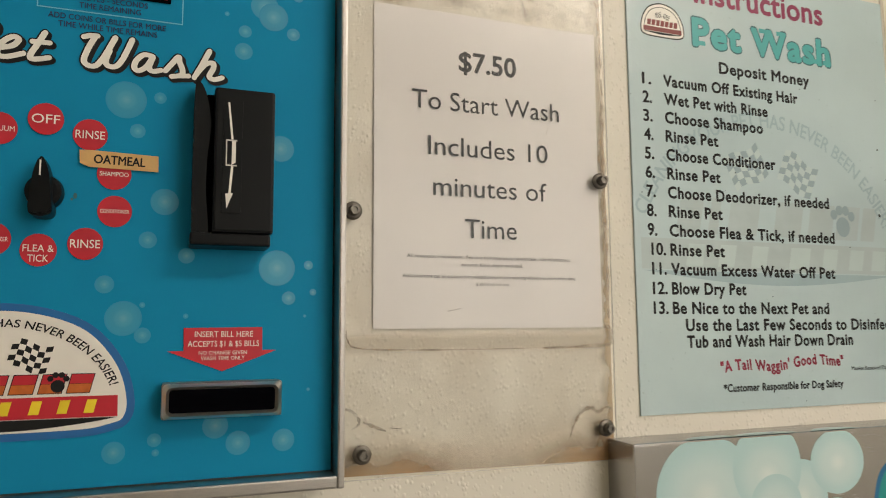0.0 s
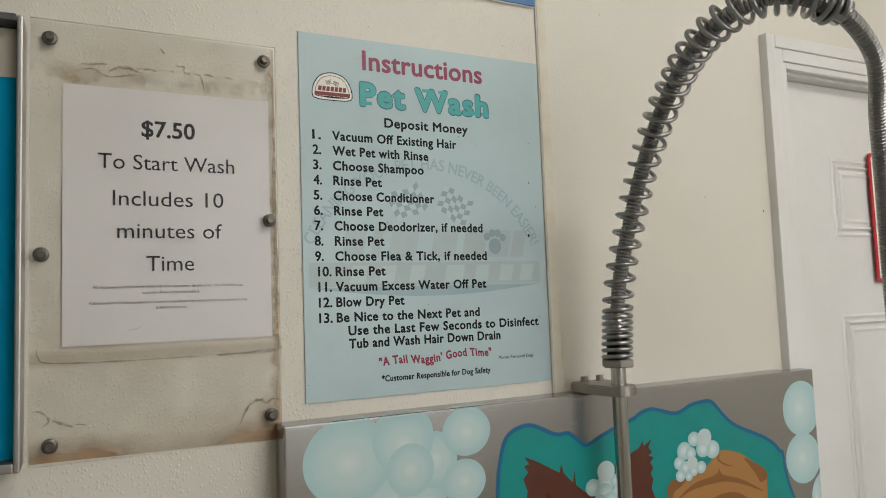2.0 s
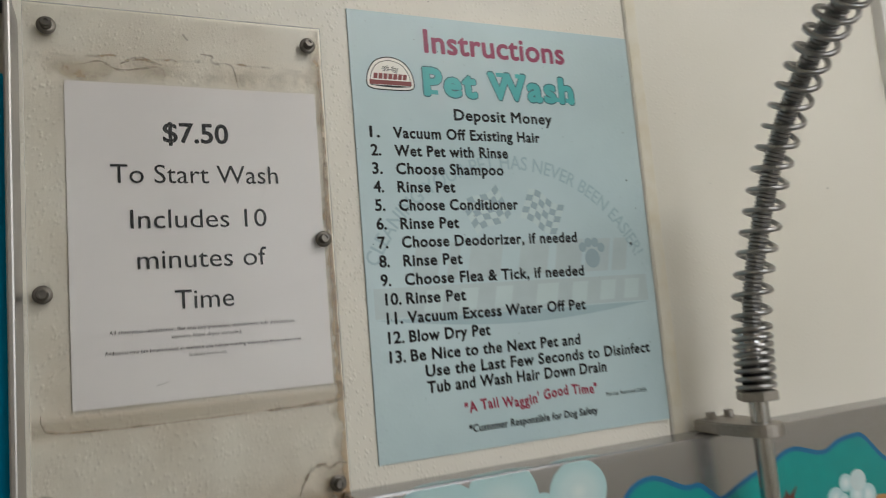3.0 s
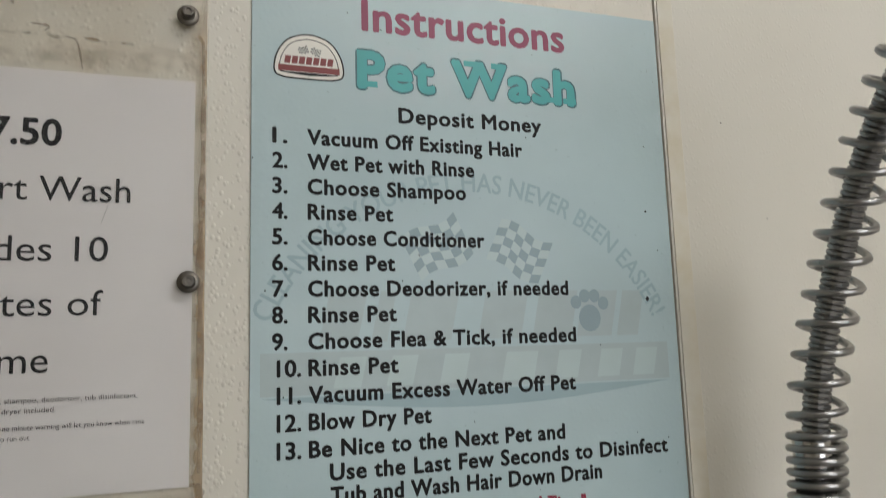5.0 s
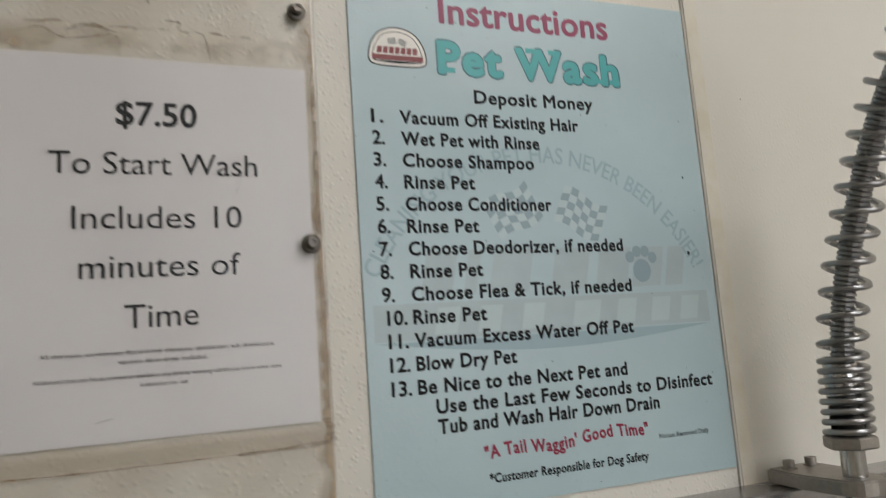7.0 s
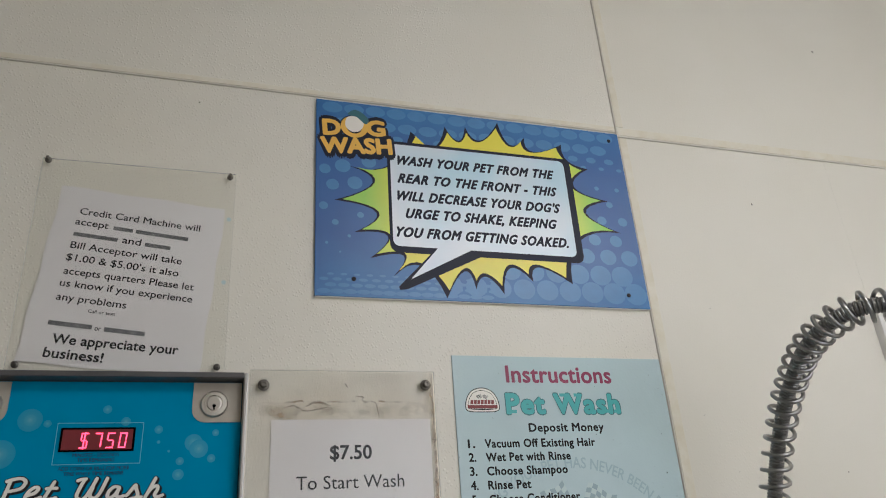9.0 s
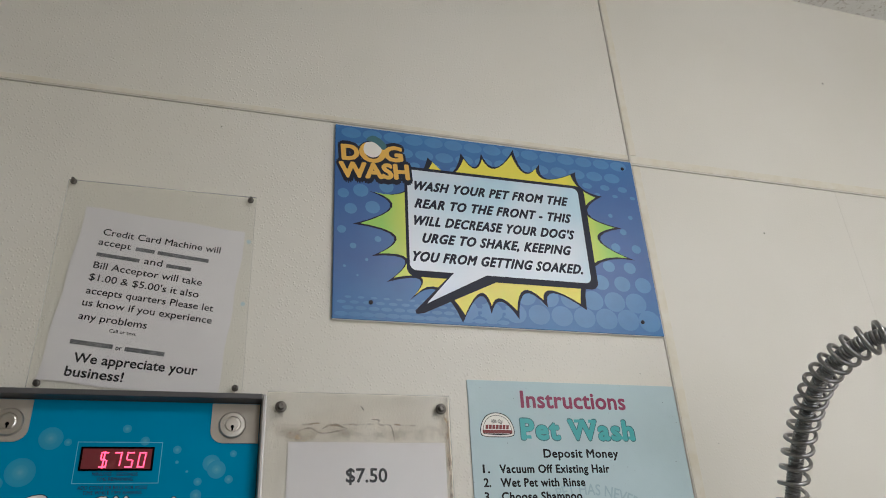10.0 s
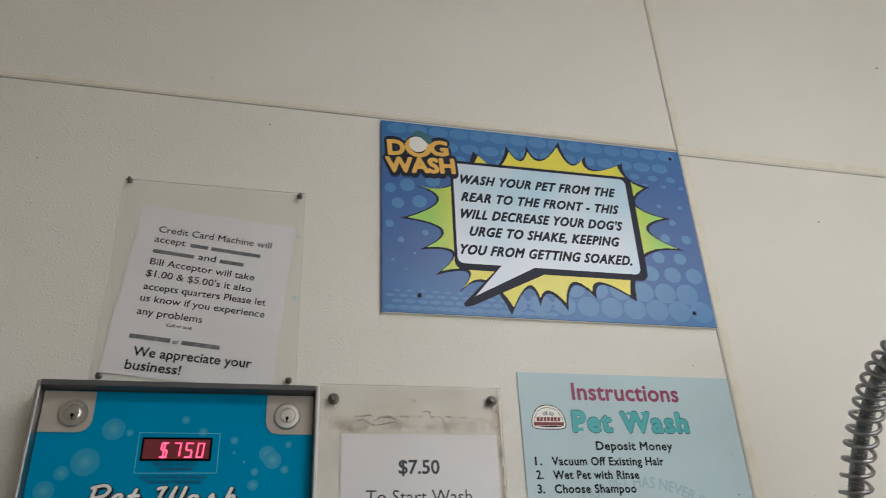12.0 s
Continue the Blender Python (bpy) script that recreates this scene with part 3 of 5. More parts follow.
def poster():
    t = thing("instruction_poster", (0.574, -0.001, 1.45), "pale blue instruction poster with black lettering stuck on the wall", "poster")
    x0, x1, z0, z1 = 0.400, 0.7505, 1.450, 1.9033
    part("board", block(x0, x1, -0.0022, -0.0002, z0, z1, 0.0005), M_POSTER, t)
    y = -0.00223
    # faint mark behind the lettering
    lettering("slogan", "CLEANING YOUR PET HAS NEVER BEEN EASIER!", t, M_WM_GREY, 0, 0, y - 0.00006, 0.394, 0.0150, bold=0.014, bend=arc_bend(0.5705, 1.5665, 0.1725, 155.5))
    shapes = bmesh.new()
    sheet([(0.407, 1.5872), (0.740, 1.5872), (0.740, 1.6172), (0.407, 1.6172)], y, bm=shapes)
    part("faint_bar", shapes, M_WM_RED, t)
    crescent = [(0.407, 1.586)] + [(0.407 + 0.333 * k / 16, 1.586 - 0.013 * math.sin(math.pi * k / 16)) for k in range(1, 16)] + [(0.740, 1.586)]
    part("faint_shadow", sheet(crescent, y - 0.00001), M_WM_GREY, t)
    for cxx, w in ((0.448, 0.028), (0.486, 0.012), (0.510, 0.038), (0.570, 0.036), (0.616, 0.034), (0.655, 0.032), (0.692, 0.020)):
        part("faint_block", sheet([(cxx, 1.6235), (cxx + w, 1.6235), (cxx + w + 0.008, 1.6605), (cxx + 0.008, 1.6605)], y - 0.00002), M_WM_RED, t)
    for k, cxx in enumerate((0.468, 0.507, 0.548, 0.602, 0.644, 0.682, 0.715)):
        w = 0.020 if k != 3 else 0.027
        part("faint_letter_block", sheet([(cxx - w / 2, 1.591), (cxx + w / 2, 1.591), (cxx + w / 2 + 0.005, 1.613), (cxx - w / 2 + 0.005, 1.613)], y - 0.00003), M_WM_LIGHT, t)
    for lean, fx, fz in ((-24, 0.579, 1.685), (26, 0.536, 1.668)):
        for dark, mat in ((0, M_WM_DARK), (1, M_WM_LIGHT)):
            part("faint_flag", flag(bmesh.new(), fx if lean < 0 else fx - 0.01, fz, 0.048, lean if lean < 0 else lean, y - 0.00002, dark), mat, t)
    paw = bmesh.new()
    for px, pz, pr in ((0.668, 1.638, 0.010), (0.656, 1.651, 0.005), (0.664, 1.656, 0.005), (0.673, 1.656, 0.005), (0.681, 1.650, 0.005)):
        sheet(ring(px, pz, pr, pr * 1.1, 16), y - 0.00006, bm=paw)
    part("faint_paw", paw, M_WM_DARK, t)
    # heading
    y = -0.00242
    lettering("heading", "Instructions", t, M_MAROON, 0.4825, 1.8640, y, 0.176, 0.0245, bold=0.026, spacing=1.03, single=True)
    lettering("title_outline", "Pet Wash", t, M_TEALDARK, 0.4772, 1.8176, y, 0.190, 0.0285, bold=0.066, spacing=1.12, single=True)
    lettering("title", "Pet Wash", t, M_TEAL, 0.4786, 1.8180, y - 0.00010, 0.187, 0.0275, bold=0.042, spacing=1.12, single=True)
    for sx, sz, w in ((0.4784, 1.8180, 0.016), (0.4784, 1.8425, 0.014), (0.5660, 1.8425, 0.017), (0.5900, 1.8425, 0.010), (0.6395, 1.8180, 0.012), (0.6545, 1.8180, 0.012)):
        part("title_serif", sheet(rect(sx, sx + w, sz, sz + 0.0048), y - 0.00012), M_TEAL, t)
    lettering("text_line", "Deposit Money", t, M_INK, 0.5105, 1.7913, y, 0.1222, 0.0116, bold=0.032, spacing=1.08)
    steps = [("1.", "Vacuum Off Existing Hair", 0.6126), ("2.", "Wet Pet with Rinse", 0.5698), ("3.", "Choose Shampoo", 0.5624), ("4.", "Rinse Pet", 0.5030),
             ("5.", "Choose Conditioner", 0.5764), ("6.", "Rinse Pet", 0.5037), ("7.", "Choose Deodorizer, if needed", 0.6478), ("8.", "Rinse Pet", 0.5041),
             ("9.", "Choose Flea & Tick, if needed", 0.6526), ("10.", "Rinse Pet", 0.5045), ("11.", "Vacuum Excess Water Off Pet", 0.6501), ("12.", "Blow Dry Pet", 0.5290),
             ("13.", "Be Nice to the Next Pet and", 0.6382)]
    for k, (num, body, right) in enumerate(steps):
        z = 1.7698 - k * 0.01878
        left = 0.4403
        lettering("text_line", body, t, M_INK, left, z, y, right + 0.0018 - left, 0.0110, bold=0.034, spacing=1.09)
        wide = 0.0110 if len(num) == 2 else 0.0170
        nx = 0.4150 if len(num) == 2 else 0.4183
        lettering("line_number", num, t, M_INK, nx, z, y, wide, 0.0112, bold=0.030, single=True)
    lettering("text_line", "Use the Last Few Seconds to Disinfect", t, M_INK, 0.4548, 1.5280, y, 0.2785, 0.0110, bold=0.034, spacing=1.09)
    lettering("text_line", "Tub and Wash Hair Down Drain", t, M_INK, 0.4552, 1.5120, y, 0.2155, 0.0110, bold=0.034, spacing=1.09)
    lettering("motto", "\"A Tail Waggin' Good Time\"", t, M_CRIMSON, 0, 0, y, 0.1615, 0.0100, bold=0.034, spacing=1.14,
              bend=lambda u, v: (0.4945 + u - 0.10 * v, 1.4868 + v + 0.0055 * (u / 0.1615) + 0.0018 * np.sin(u / 0.1615 * 11)))
    lettering("small_print", "Monies Removed Daily", t, M_INK, 0.6665, 1.4849, y, 0.0558, 0.0042, bold=0.01)
    lettering("small_print", "*Customer Responsible for Dog Safety", t, M_INK, 0.4966, 1.4683, y, 0.1563, 0.0072, bold=0.032, spacing=1.08)
    # small badge
    out = badge(0.4150, 0.4692, 1.8195, 1.8555)
    part("badge_rim", sheet(out, y), M_INK, t)
    part("badge_white", sheet(offset_outline(out, -0.0012), y - 0.00003), M_WHITE, t)
    part("badge_line", sheet(offset_outline(out, -0.0040), y - 0.00005), M_INK, t)
    part("badge_field", sheet(offset_outline(out, -0.0047), y - 0.00007), M_WHITE, t)
    part("badge_bar", sheet(rect(0.4192, 0.4650, 1.8252, 1.8300), y - 0.00009), M_BADGERED, t)
    part("badge_shadow", sheet(flowing([(0.420, 1.8246), (0.443, 1.8225), (0.464, 1.8246)], 4), y - 0.00009), M_INK, t)
    for k in range(7):
        bx = 0.4235 + k * 0.0053
        part("badge_block", sheet([(bx, 1.8312), (bx + 0.0043, 1.8312), (bx + 0.0052, 1.8372), (bx + 0.0009, 1.8372)], y - 0.00009), M_BADGERED, t)
    fl = bmesh.new()
    flag(fl, 0.4425, 1.8402, 0.0075, -18, y - 0.00009, 0)
    flag(fl, 0.4350, 1.8385, 0.0075, 20, y - 0.00009, 0)
    part("badge_flags", fl, M_INK, t)
    specks = bmesh.new()
    rng = random.Random(5)
    for sx, sz, r in [(0.7275, 1.728, 0.0010), (0.7235, 1.6533, 0.0017)] + [(rng.uniform(x0, x1), rng.uniform(z0, z1), rng.uniform(0.0003, 0.0006)) for _ in range(26)]:
        sheet(ring(sx, sz, r, r * 1.2, 8), y - 0.00004, bm=specks)
    tagged(part("specks", specks, M_GREYINK, t), kind="stuff")


poster()


# ---- the price notice under its clear sheet ----


def hex_screw(parent, x, y, z, r=0.0076):
    washer = part("screw", turned(((r, 0), (r, 0.0018), (r * 0.82, 0.0026), (r * 0.62, 0.0030), (r * 0.62, 0.0068), (r * 0.5, 0.0078)), (x, y, z), n=18), M_SCREW, parent, smooth=False)
    part("screw_head", turned(((r * 0.52, 0), (r * 0.52, 0.0022), (r * 0.30, 0.0022), (r * 0.26, 0.0008)), (x, y - 0.0076, z), n=6), M_SCREW, washer)


def price_notice():
    p = thing("price_notice", (0.253, -0.003, 1.531), "white printed price notice on letter paper behind a clear sheet", "notice")
    bm = bmesh.new()
    n = 10
    grid = [[bm.verts.new((0.1445 + (0.3616 - 0.1445) * i / n, -0.0020 - 0.0005 * math.sin(i * 0.9 + j * 0.5), 1.5318 + (1.8107 - 1.5318) * j / n)) for i in range(n + 1)] for j in range(n + 1)]
    for j in range(n):
        for i in range(n):
            bm.faces.new((grid[j][i], grid[j][i + 1], grid[j + 1][i + 1], grid[j + 1][i]))
    part("paper", bm, M_PAPER, p)
    y = -0.00262
    lettering("price", "$7.50", p, M_GREYINK, 0.2215, 1.7585, y, 0.0565, 0.0175, bold=0.022)
    for body, x, z, w in (("To Start Wash", 0.1781, 1.7211, 0.1430), ("Includes 10", 0.1926, 1.6810, 0.1158), ("minutes of", 0.1970, 1.6455, 0.1093), ("Time", 0.2259, 1.6095, 0.0497)):
        lettering("text_line", body, p, M_GREYINK, x, z, y, w, 0.0165, bold=0.0)
    for body, x, z, w in (("All shampoo, conditioner, flea and tick shampoo, deodorizer, tub disinfectant,", 0.1732, 1.5913, 0.1560), ("vacuum, blow dryer included.", 0.2216, 1.5848, 0.0595),
                          ("Additional time can be purchased as needed a one minute warning will let you know when time", 0.1694, 1.5744, 0.1642), ("is about to run out", 0.2357, 1.5682, 0.0314)):
        lettering("small_print", body, p, M_GREYINK, x, z, y, w, 0.0031)
    h = thing("clear_sign_sheet", (0.243, -0.004, 1.413), "stained clear acrylic sheet screwed over the price notice", "sign holder", "clear sign sheets")
    film = part("stains", sheet([(0.1155, 1.4160), (0.3705, 1.4130), (0.3690, 1.8760), (0.1145, 1.8765)], -0.0012), M_GRIME, h, "brown drips, rust and tape residue")
    part("sheet", block(0.1145, 0.3700, -0.0072, -0.0042, 1.4135, 1.8768, 0.0006), M_ACRYLIC, h, "clear acrylic sheet").visible_shadow = False
    for x, z in ((0.1325, 1.8555), (0.3560, 1.8570), (0.3592, 1.6668), (0.3580, 1.4425), (0.1342, 1.4334), (0.1256, 1.6272)):
        hex_screw(h, x, -0.0074, z)
    def drip(points, wide):
        line = [Vector(q) for q in flowing(points, 6, closed=False)]
        bm, rows = bmesh.new(), []
        for i, q in enumerate(line):
            d = (line[min(i + 1, len(line) - 1)] - line[max(i - 1, 0)]).normalized()
            w = 1.25 * wide * (0.35 + 0.65 * math.sin(math.pi * i / (len(line) - 1))) * (0.8 + 0.3 * math.sin(i * 1.7))
            rows.append([bm.verts.new((q.x + s * d.y * w, -0.0035, q.y - s * d.x * w)) for s in (-1, 1)])
        for a, b in zip(rows, rows[1:]):
            bm.faces.new((a[0], b[0], b[1], a[1]))
        part("dried_drip", bm, M_DRIP, film)

    for points, wide in (([(0.324, 1.436), (0.328, 1.446), (0.336, 1.457), (0.346, 1.460), (0.353, 1.456), (0.361, 1.460), (0.369, 1.458)], 0.0016), ([(0.119, 1.468), (0.124, 1.468), (0.130, 1.464), (0.133, 1.457), (0.126, 1.452)], 0.0013),
                         ([(0.136, 1.458), (0.145, 1.454), (0.155, 1.450)], 0.0014), ([(0.362, 1.533), (0.368, 1.531), (0.3685, 1.522), (0.364, 1.516), (0.300, 1.514)], 0.0024), ([(0.320, 1.5145), (0.247, 1.514), (0.196, 1.514), (0.134, 1.516), (0.123, 1.523), (0.122, 1.531)], 0.0007),
                         ([(0.189, 1.828), (0.197, 1.832), (0.207, 1.834), (0.215, 1.831), (0.223, 1.829)], 0.0017), ([(0.158, 1.825), (0.173, 1.829), (0.189, 1.822), (0.220, 1.827), (0.225, 1.819)], 0.0010), ([(0.256, 1.842), (0.267, 1.841), (0.265, 1.837)], 0.0009),
                         ([(0.278, 1.835), (0.285, 1.831), (0.289, 1.812)], 0.0008), ([(0.242, 1.860), (0.246, 1.854)], 0.0010), ([(0.3665, 1.840), (0.3675, 1.760), (0.3665, 1.680), (0.3680, 1.590), (0.3675, 1.540)], 0.0022)):
        drip(points, wide)
    scr = bmesh.new()
    for x, z, l, a in ((0.336, 1.4905, 0.011, 50), (0.213, 1.547, 0.012, 12), (0.306, 1.712, 0.012, 72), (0.162, 1.452, 0.010, -8), (0.243, 1.490, 0.007, 80)):
        c, s = math.cos(radians(a)) * l / 2, math.sin(radians(a)) * l / 2
        sheet([(x - c, z - s), (x + c, z + s), (x + c + 0.0004, z + s + 0.0005), (x - c + 0.0004, z - s + 0.0005)], -0.0076, bm=scr)
    tagged(part("scratches", scr, M_SCREW, h), kind="stuff")


price_notice()


# ---- the card notice under its clear sheet ----


def card_notice():
    p = thing("card_notice", (-0.05, -0.003, 1.876), "tilted white paper notice with black serif lettering behind a clear sheet", "notice")
    tl, tr, br, bl = (-0.1480, 2.1357), (0.0696, 2.1165), (0.0490, 1.8660), (-0.1690, 1.8850)
    bm, n = bmesh.new(), 12
    corner = [Vector(c) for c in (bl, br, tr, tl)]
    rows = []
    for j in range(n + 1):
        row = []
        for i in range(n + 1):
            u, v = i / n, j / n
            at = (corner[0] * (1 - u) + corner[1] * u) * (1 - v) + (corner[3] * (1 - u) + corner[2] * u) * v
            edge = max(abs(2 * u - 1), abs(2 * v - 1)) ** 6
            row.append(bm.verts.new((at.x + 0.0012 * edge * math.sin(v * 17), -0.0019 - 0.0003 * math.sin(i * 1.1 + j * 0.4), at.y + 0.0010 * edge * math.sin(u * 13))))
        rows.append(row)
    for j in range(n):
        for i in range(n):
            bm.faces.new((rows[j][i], rows[j][i + 1], rows[j + 1][i + 1], rows[j + 1][i]))
    part("paper", bm, M_PAPER, p, smooth=True)
    y = -0.00235
    tilt = -5.4

    def row(x, z, x1, z1, body, cap=0.0098, bold=0.010, mat=M_GREYINK):
        lettering("text_line", body, p, mat, x, z, y, math.hypot(x1 - x, z1 - z), cap, math.degrees(math.atan2(z1 - z, x1 - x)), bold)

    def bar(x, z, length, h, a=tilt - 0.6):
        c, s = math.cos(radians(a)), math.sin(radians(a))
        part("text_bar", sheet([(x, z), (x + length * c, z + length * s), (x + length * c - h * s, z + length * s + h * c), (x - h * s, z + h * c)], y), M_BARINK, p)

    row(-0.122, 2.0931, 0.0359, 2.0780, "Credit Card Machine will")
    row(-0.1256, 2.0775, -0.0835, 2.0728, "accept")
    bar(-0.0770, 2.0722, 0.0250, 0.0056)
    bar(-0.0480, 2.0690, 0.0695, 0.0056)
    bar(-0.1257, 2.0602, 0.0560, 0.0056)
    row(-0.0640, 2.0533, -0.0400, 2.0506, "and")
    bar(-0.0345, 2.0500, 0.0335, 0.0056)
    row(-0.1271, 2.0421, 0.0153, 2.0257, "Bill Acceptor will take")
    row(-0.1299, 2.0242, 0.0126, 2.0074, "$1.00 & $5.00's it also")
    row(-0.1302, 2.0043, 0.0338, 1.9880, "accepts quarters Please let")
    row(-0.1323, 1.9871, 0.0333, 1.9701, "us know if you experience")
    row(-0.1339, 1.9678, -0.0488, 1.9582, "any problems")
    row(-0.0939, 1.9512, -0.0608, 1.9478, "Call or text", 0.0045)
    bar(-0.1384, 1.9337, 0.0520, 0.0060)
    row(-0.0832, 1.9272, -0.0757, 1.9264, "or", 0.0068)
    bar(-0.0720, 1.9260, 0.0500, 0.0060)
    row(-0.1309, 1.9094, 0.0212, 1.8970, "We appreciate your", 0.0125, 0.02)
    row(-0.1383, 1.8914, -0.0686, 1.8846, "business!", 0.0125, 0.02)
    h = thing("clear_sign_sheet", (-0.047, -0.004, 1.874), "clear acrylic sheet screwed to the wall over the card notice", "sign holder", "clear sign sheets")
    part("sheet", block(-0.1775, 0.0810, -0.0072, -0.0042, 1.8730, 2.1745, 0.0006), M_ACRYLIC, h, "clear acrylic sheet").visible_shadow = False
    for x, z in ((-0.1700, 2.1705), (0.0729, 2.1672), (0.0715, 1.8792), (-0.1655, 1.8788)):
        hex_screw(h, x, -0.0074, z, 0.0044)
    for x, z in ((0.0745, 2.098), (0.073, 2.000)):
        part("screw_hole", sheet(ring(x, z, 0.0032, n=14), -0.0075), M_WM_LIGHT, h)


card_notice()


# ---- the blue wash sign ----


def wash_sign():
    t = thing("wash_advice_sign", (0.474, -0.003, 1.987), "blue comic-style sign board with a white speech balloon and yellow burst", "sign")
    x0, x1, z0, z1 = 0.1988, 0.7505, 1.9872, 2.3294
    part("board", block(x0, x1, -0.0062, -0.0005, z0, z1, 0.0008), M_SIGN, t)
    part("board_edge", block(x0 + 0.0005, x1 - 0.0005, -0.0045, -0.0006, z0 - 0.0012, z0 + 0.002), M_WHITE, t, "white board edge")
    y = -0.00622
    dots, n = bmesh.new(), 0

    def dot(px, pz, rx, rz):
        nonlocal n
        if rx > 0.001 and x0 + 0.001 < px - rx and px + rx < x1 - 0.001 and z0 + 0.001 < pz - rz and pz + rz < z1 - 0.001:
            n += 1
            sheet(ring(px, pz, rx, rz, 22), y - 0.0000006 * n, bm=dots)

    # lower corner: rows of discs that shrink upwards
    for j, (pz, r) in enumerate(((2.012, 0.0205), (2.043, 0.0200), (2.077, 0.0155), (2.108, 0.0118), (2.146, 0.0090), (2.178, 0.0066), (2.209, 0.0045))):
        for k in range(10):
            px = 0.728 - 0.040 * k + (0.020 if j % 2 else 0.0)
            if px > 0.40 + 0.045 * j:
                dot(px, pz, r * (1 - 0.02 * k), r * 0.92 * (1 - 0.02 * k))
    # upper edge: flattened discs
    for j, (pz, r) in enumerate(((2.316, 0.0165), (2.288, 0.0160), (2.266, 0.0095), (2.250, 0.0055))):
        for k in range(16):
            dot(0.225 + 0.0355 * k + (0.0178 if j % 2 else 0.0), pz, r, r * 0.62)
    # lower edge: thin discs seen edge on
    for j, (pz, r) in enumerate(((1.995, 0.0100), (2.005, 0.0085), (2.014, 0.0068), (2.022, 0.0050))):
        for k in range(14):
            dot(0.212 + 0.0195 * k + (0.0098 if j % 2 else 0.0), pz, r, r * 0.38)
    # left field: loose discs
    for px, pz, r in ((0.213, 2.199, 0.0091), (0.225, 2.172, 0.0100), (0.260, 2.178, 0.0120), (0.241, 2.207, 0.0125), (0.283, 2.219, 0.0120), (0.211, 2.134, 0.0070), (0.229, 2.107, 0.0052), (0.268, 2.122, 0.0054), (0.250, 2.085, 0.0026), (0.216, 2.072, 0.0024), (0.236, 2.058, 0.0018)):
        dot(px, pz, r, r * 0.95)
    tagged(part("halftone_dots", dots, M_DOT, t), kind="stuff")
    y = -0.00636
    # burst: spikes round the balloon, with scooped gaps between them
    tips = ((0.355, 2.285), (0.415, 2.302), (0.452, 2.307), (0.513, 2.323), (0.561, 2.299), (0.631, 2.292), (0.677, 2.247), (0.706, 2.185), (0.721, 2.124), (0.614, 2.025),
            (0.545, 2.025), (0.493, 2.002), (0.447, 2.008), (0.399, 1.991), (0.316, 2.022), (0.281, 2.050), (0.258, 2.092), (0.228, 2.145), (0.251, 2.208))
    dips = ((0.391, 2.258), (0.438, 2.277), (0.477, 2.282), (0.532, 2.280), (0.574, 2.271), (0.639, 2.260), (0.644, 2.208), (0.660, 2.158), (0.639, 2.104), (0.558, 2.051),
            (0.508, 2.047), (0.465, 2.030), (0.430, 2.037), (0.361, 2.042), (0.333, 2.058), (0.310, 2.089), (0.293, 2.128), (0.288, 2.181), (0.316, 2.216))
    cx, cz, outline, border = 0.475, 2.163, [], []

    def pulled(p, d):
        far = math.hypot(p[0] - cx, p[1] - cz)
        return p[0] - (p[0] - cx) / far * d - 0.0008, p[1] - (p[1] - cz) / far * d + 0.0012

    for i, s in enumerate(tips):
        e, v = tips[(i + 1) % len(tips)], dips[i]
        for line, a, m, b in ((border, s, v, e), (outline, pulled(s, 0.0130), pulled(v, 0.0045), pulled(e, 0.0130))):
            cp = (2 * m[0] - (a[0] + b[0]) / 2, 2 * m[1] - (a[1] + b[1]) / 2)
            line += [tuple((1 - q) ** 2 * a[c] + 2 * q * (1 - q) * cp[c] + q * q * b[c] for c in (0, 1)) for q in (0.0, 0.12, 0.25, 0.38, 0.5, 0.62, 0.75, 0.88)]
    part("burst_outline", fan(border, (cx, cz), y - 0.00003), M_SIGNINK, t)
    part("burst", fan(outline, (cx, cz), y - 0.00007), M_BURST, t)
    body = rounded(0.3180, 0.6300, 2.0735, 2.2570, 0.011)
    tail = [(0.3900, 2.0745), (0.4460, 2.0745), (0.3430, 2.0190)]
    part("balloon_shadow", sheet(rounded(0.3130, 0.6420, 2.0625, 2.2625, 0.014), y - 0.00010), M_SIGNINK, t)
    part("tail_shadow", sheet([(0.378, 2.064), (0.462, 2.064), (0.338, 2.003), (0.326, 2.0010), (0.324, 2.0060)], y - 0.00012), M_SIGNINK, t)
    part("balloon", sheet(body, y - 0.00015), M_BALLOON, t)
    part("balloon_tail", sheet(tail, y - 0.00017), M_BALLOON, t)
    y = -0.00662
    for body, x, z, w in (("WASH YOUR PET FROM THE", 0.3300, 2.2185, 0.2830), ("REAR TO THE FRONT - THIS", 0.3285, 2.1850, 0.2855), ("WILL DECREASE YOUR DOG'S", 0.3275, 2.1532, 0.2885),
                          ("URGE TO SHAKE, KEEPING", 0.3395, 2.1225, 0.2660), ("YOU FROM GETTING SOAKED.", 0.3235, 2.0890, 0.2980)):
        lettering("text_line", body, t, M_SIGNINK, x, z + 0.0010, y, w * 0.985, 0.0158, bold=0.044, shear=0.42, spacing=1.14)
    for body, x, z, w, c in (("D", 0.2095, 2.2625, 0.0300, 0.0270), ("G", 0.2800, 2.2685, 0.0330, 0.0270), ("WASH", 0.2065, 2.2290, 0.1170, 0.0265)):
        for mat, b, dy, grow in ((M_SIGNINK, 0.16, 0.0, 0.009), (M_GOLD, 0.050, 0.0001, 0.0)):
            lettering("title", body, t, mat, x - grow / 2, z - grow / 2, y - dy, w + grow, c + grow * 0.6, 4.2, bold=b, single=True)
    part("title_ring", sheet(ring(0.2605, 2.2820, 0.0245, 0.0225, 28), y - 0.00002), M_SIGNINK, t)
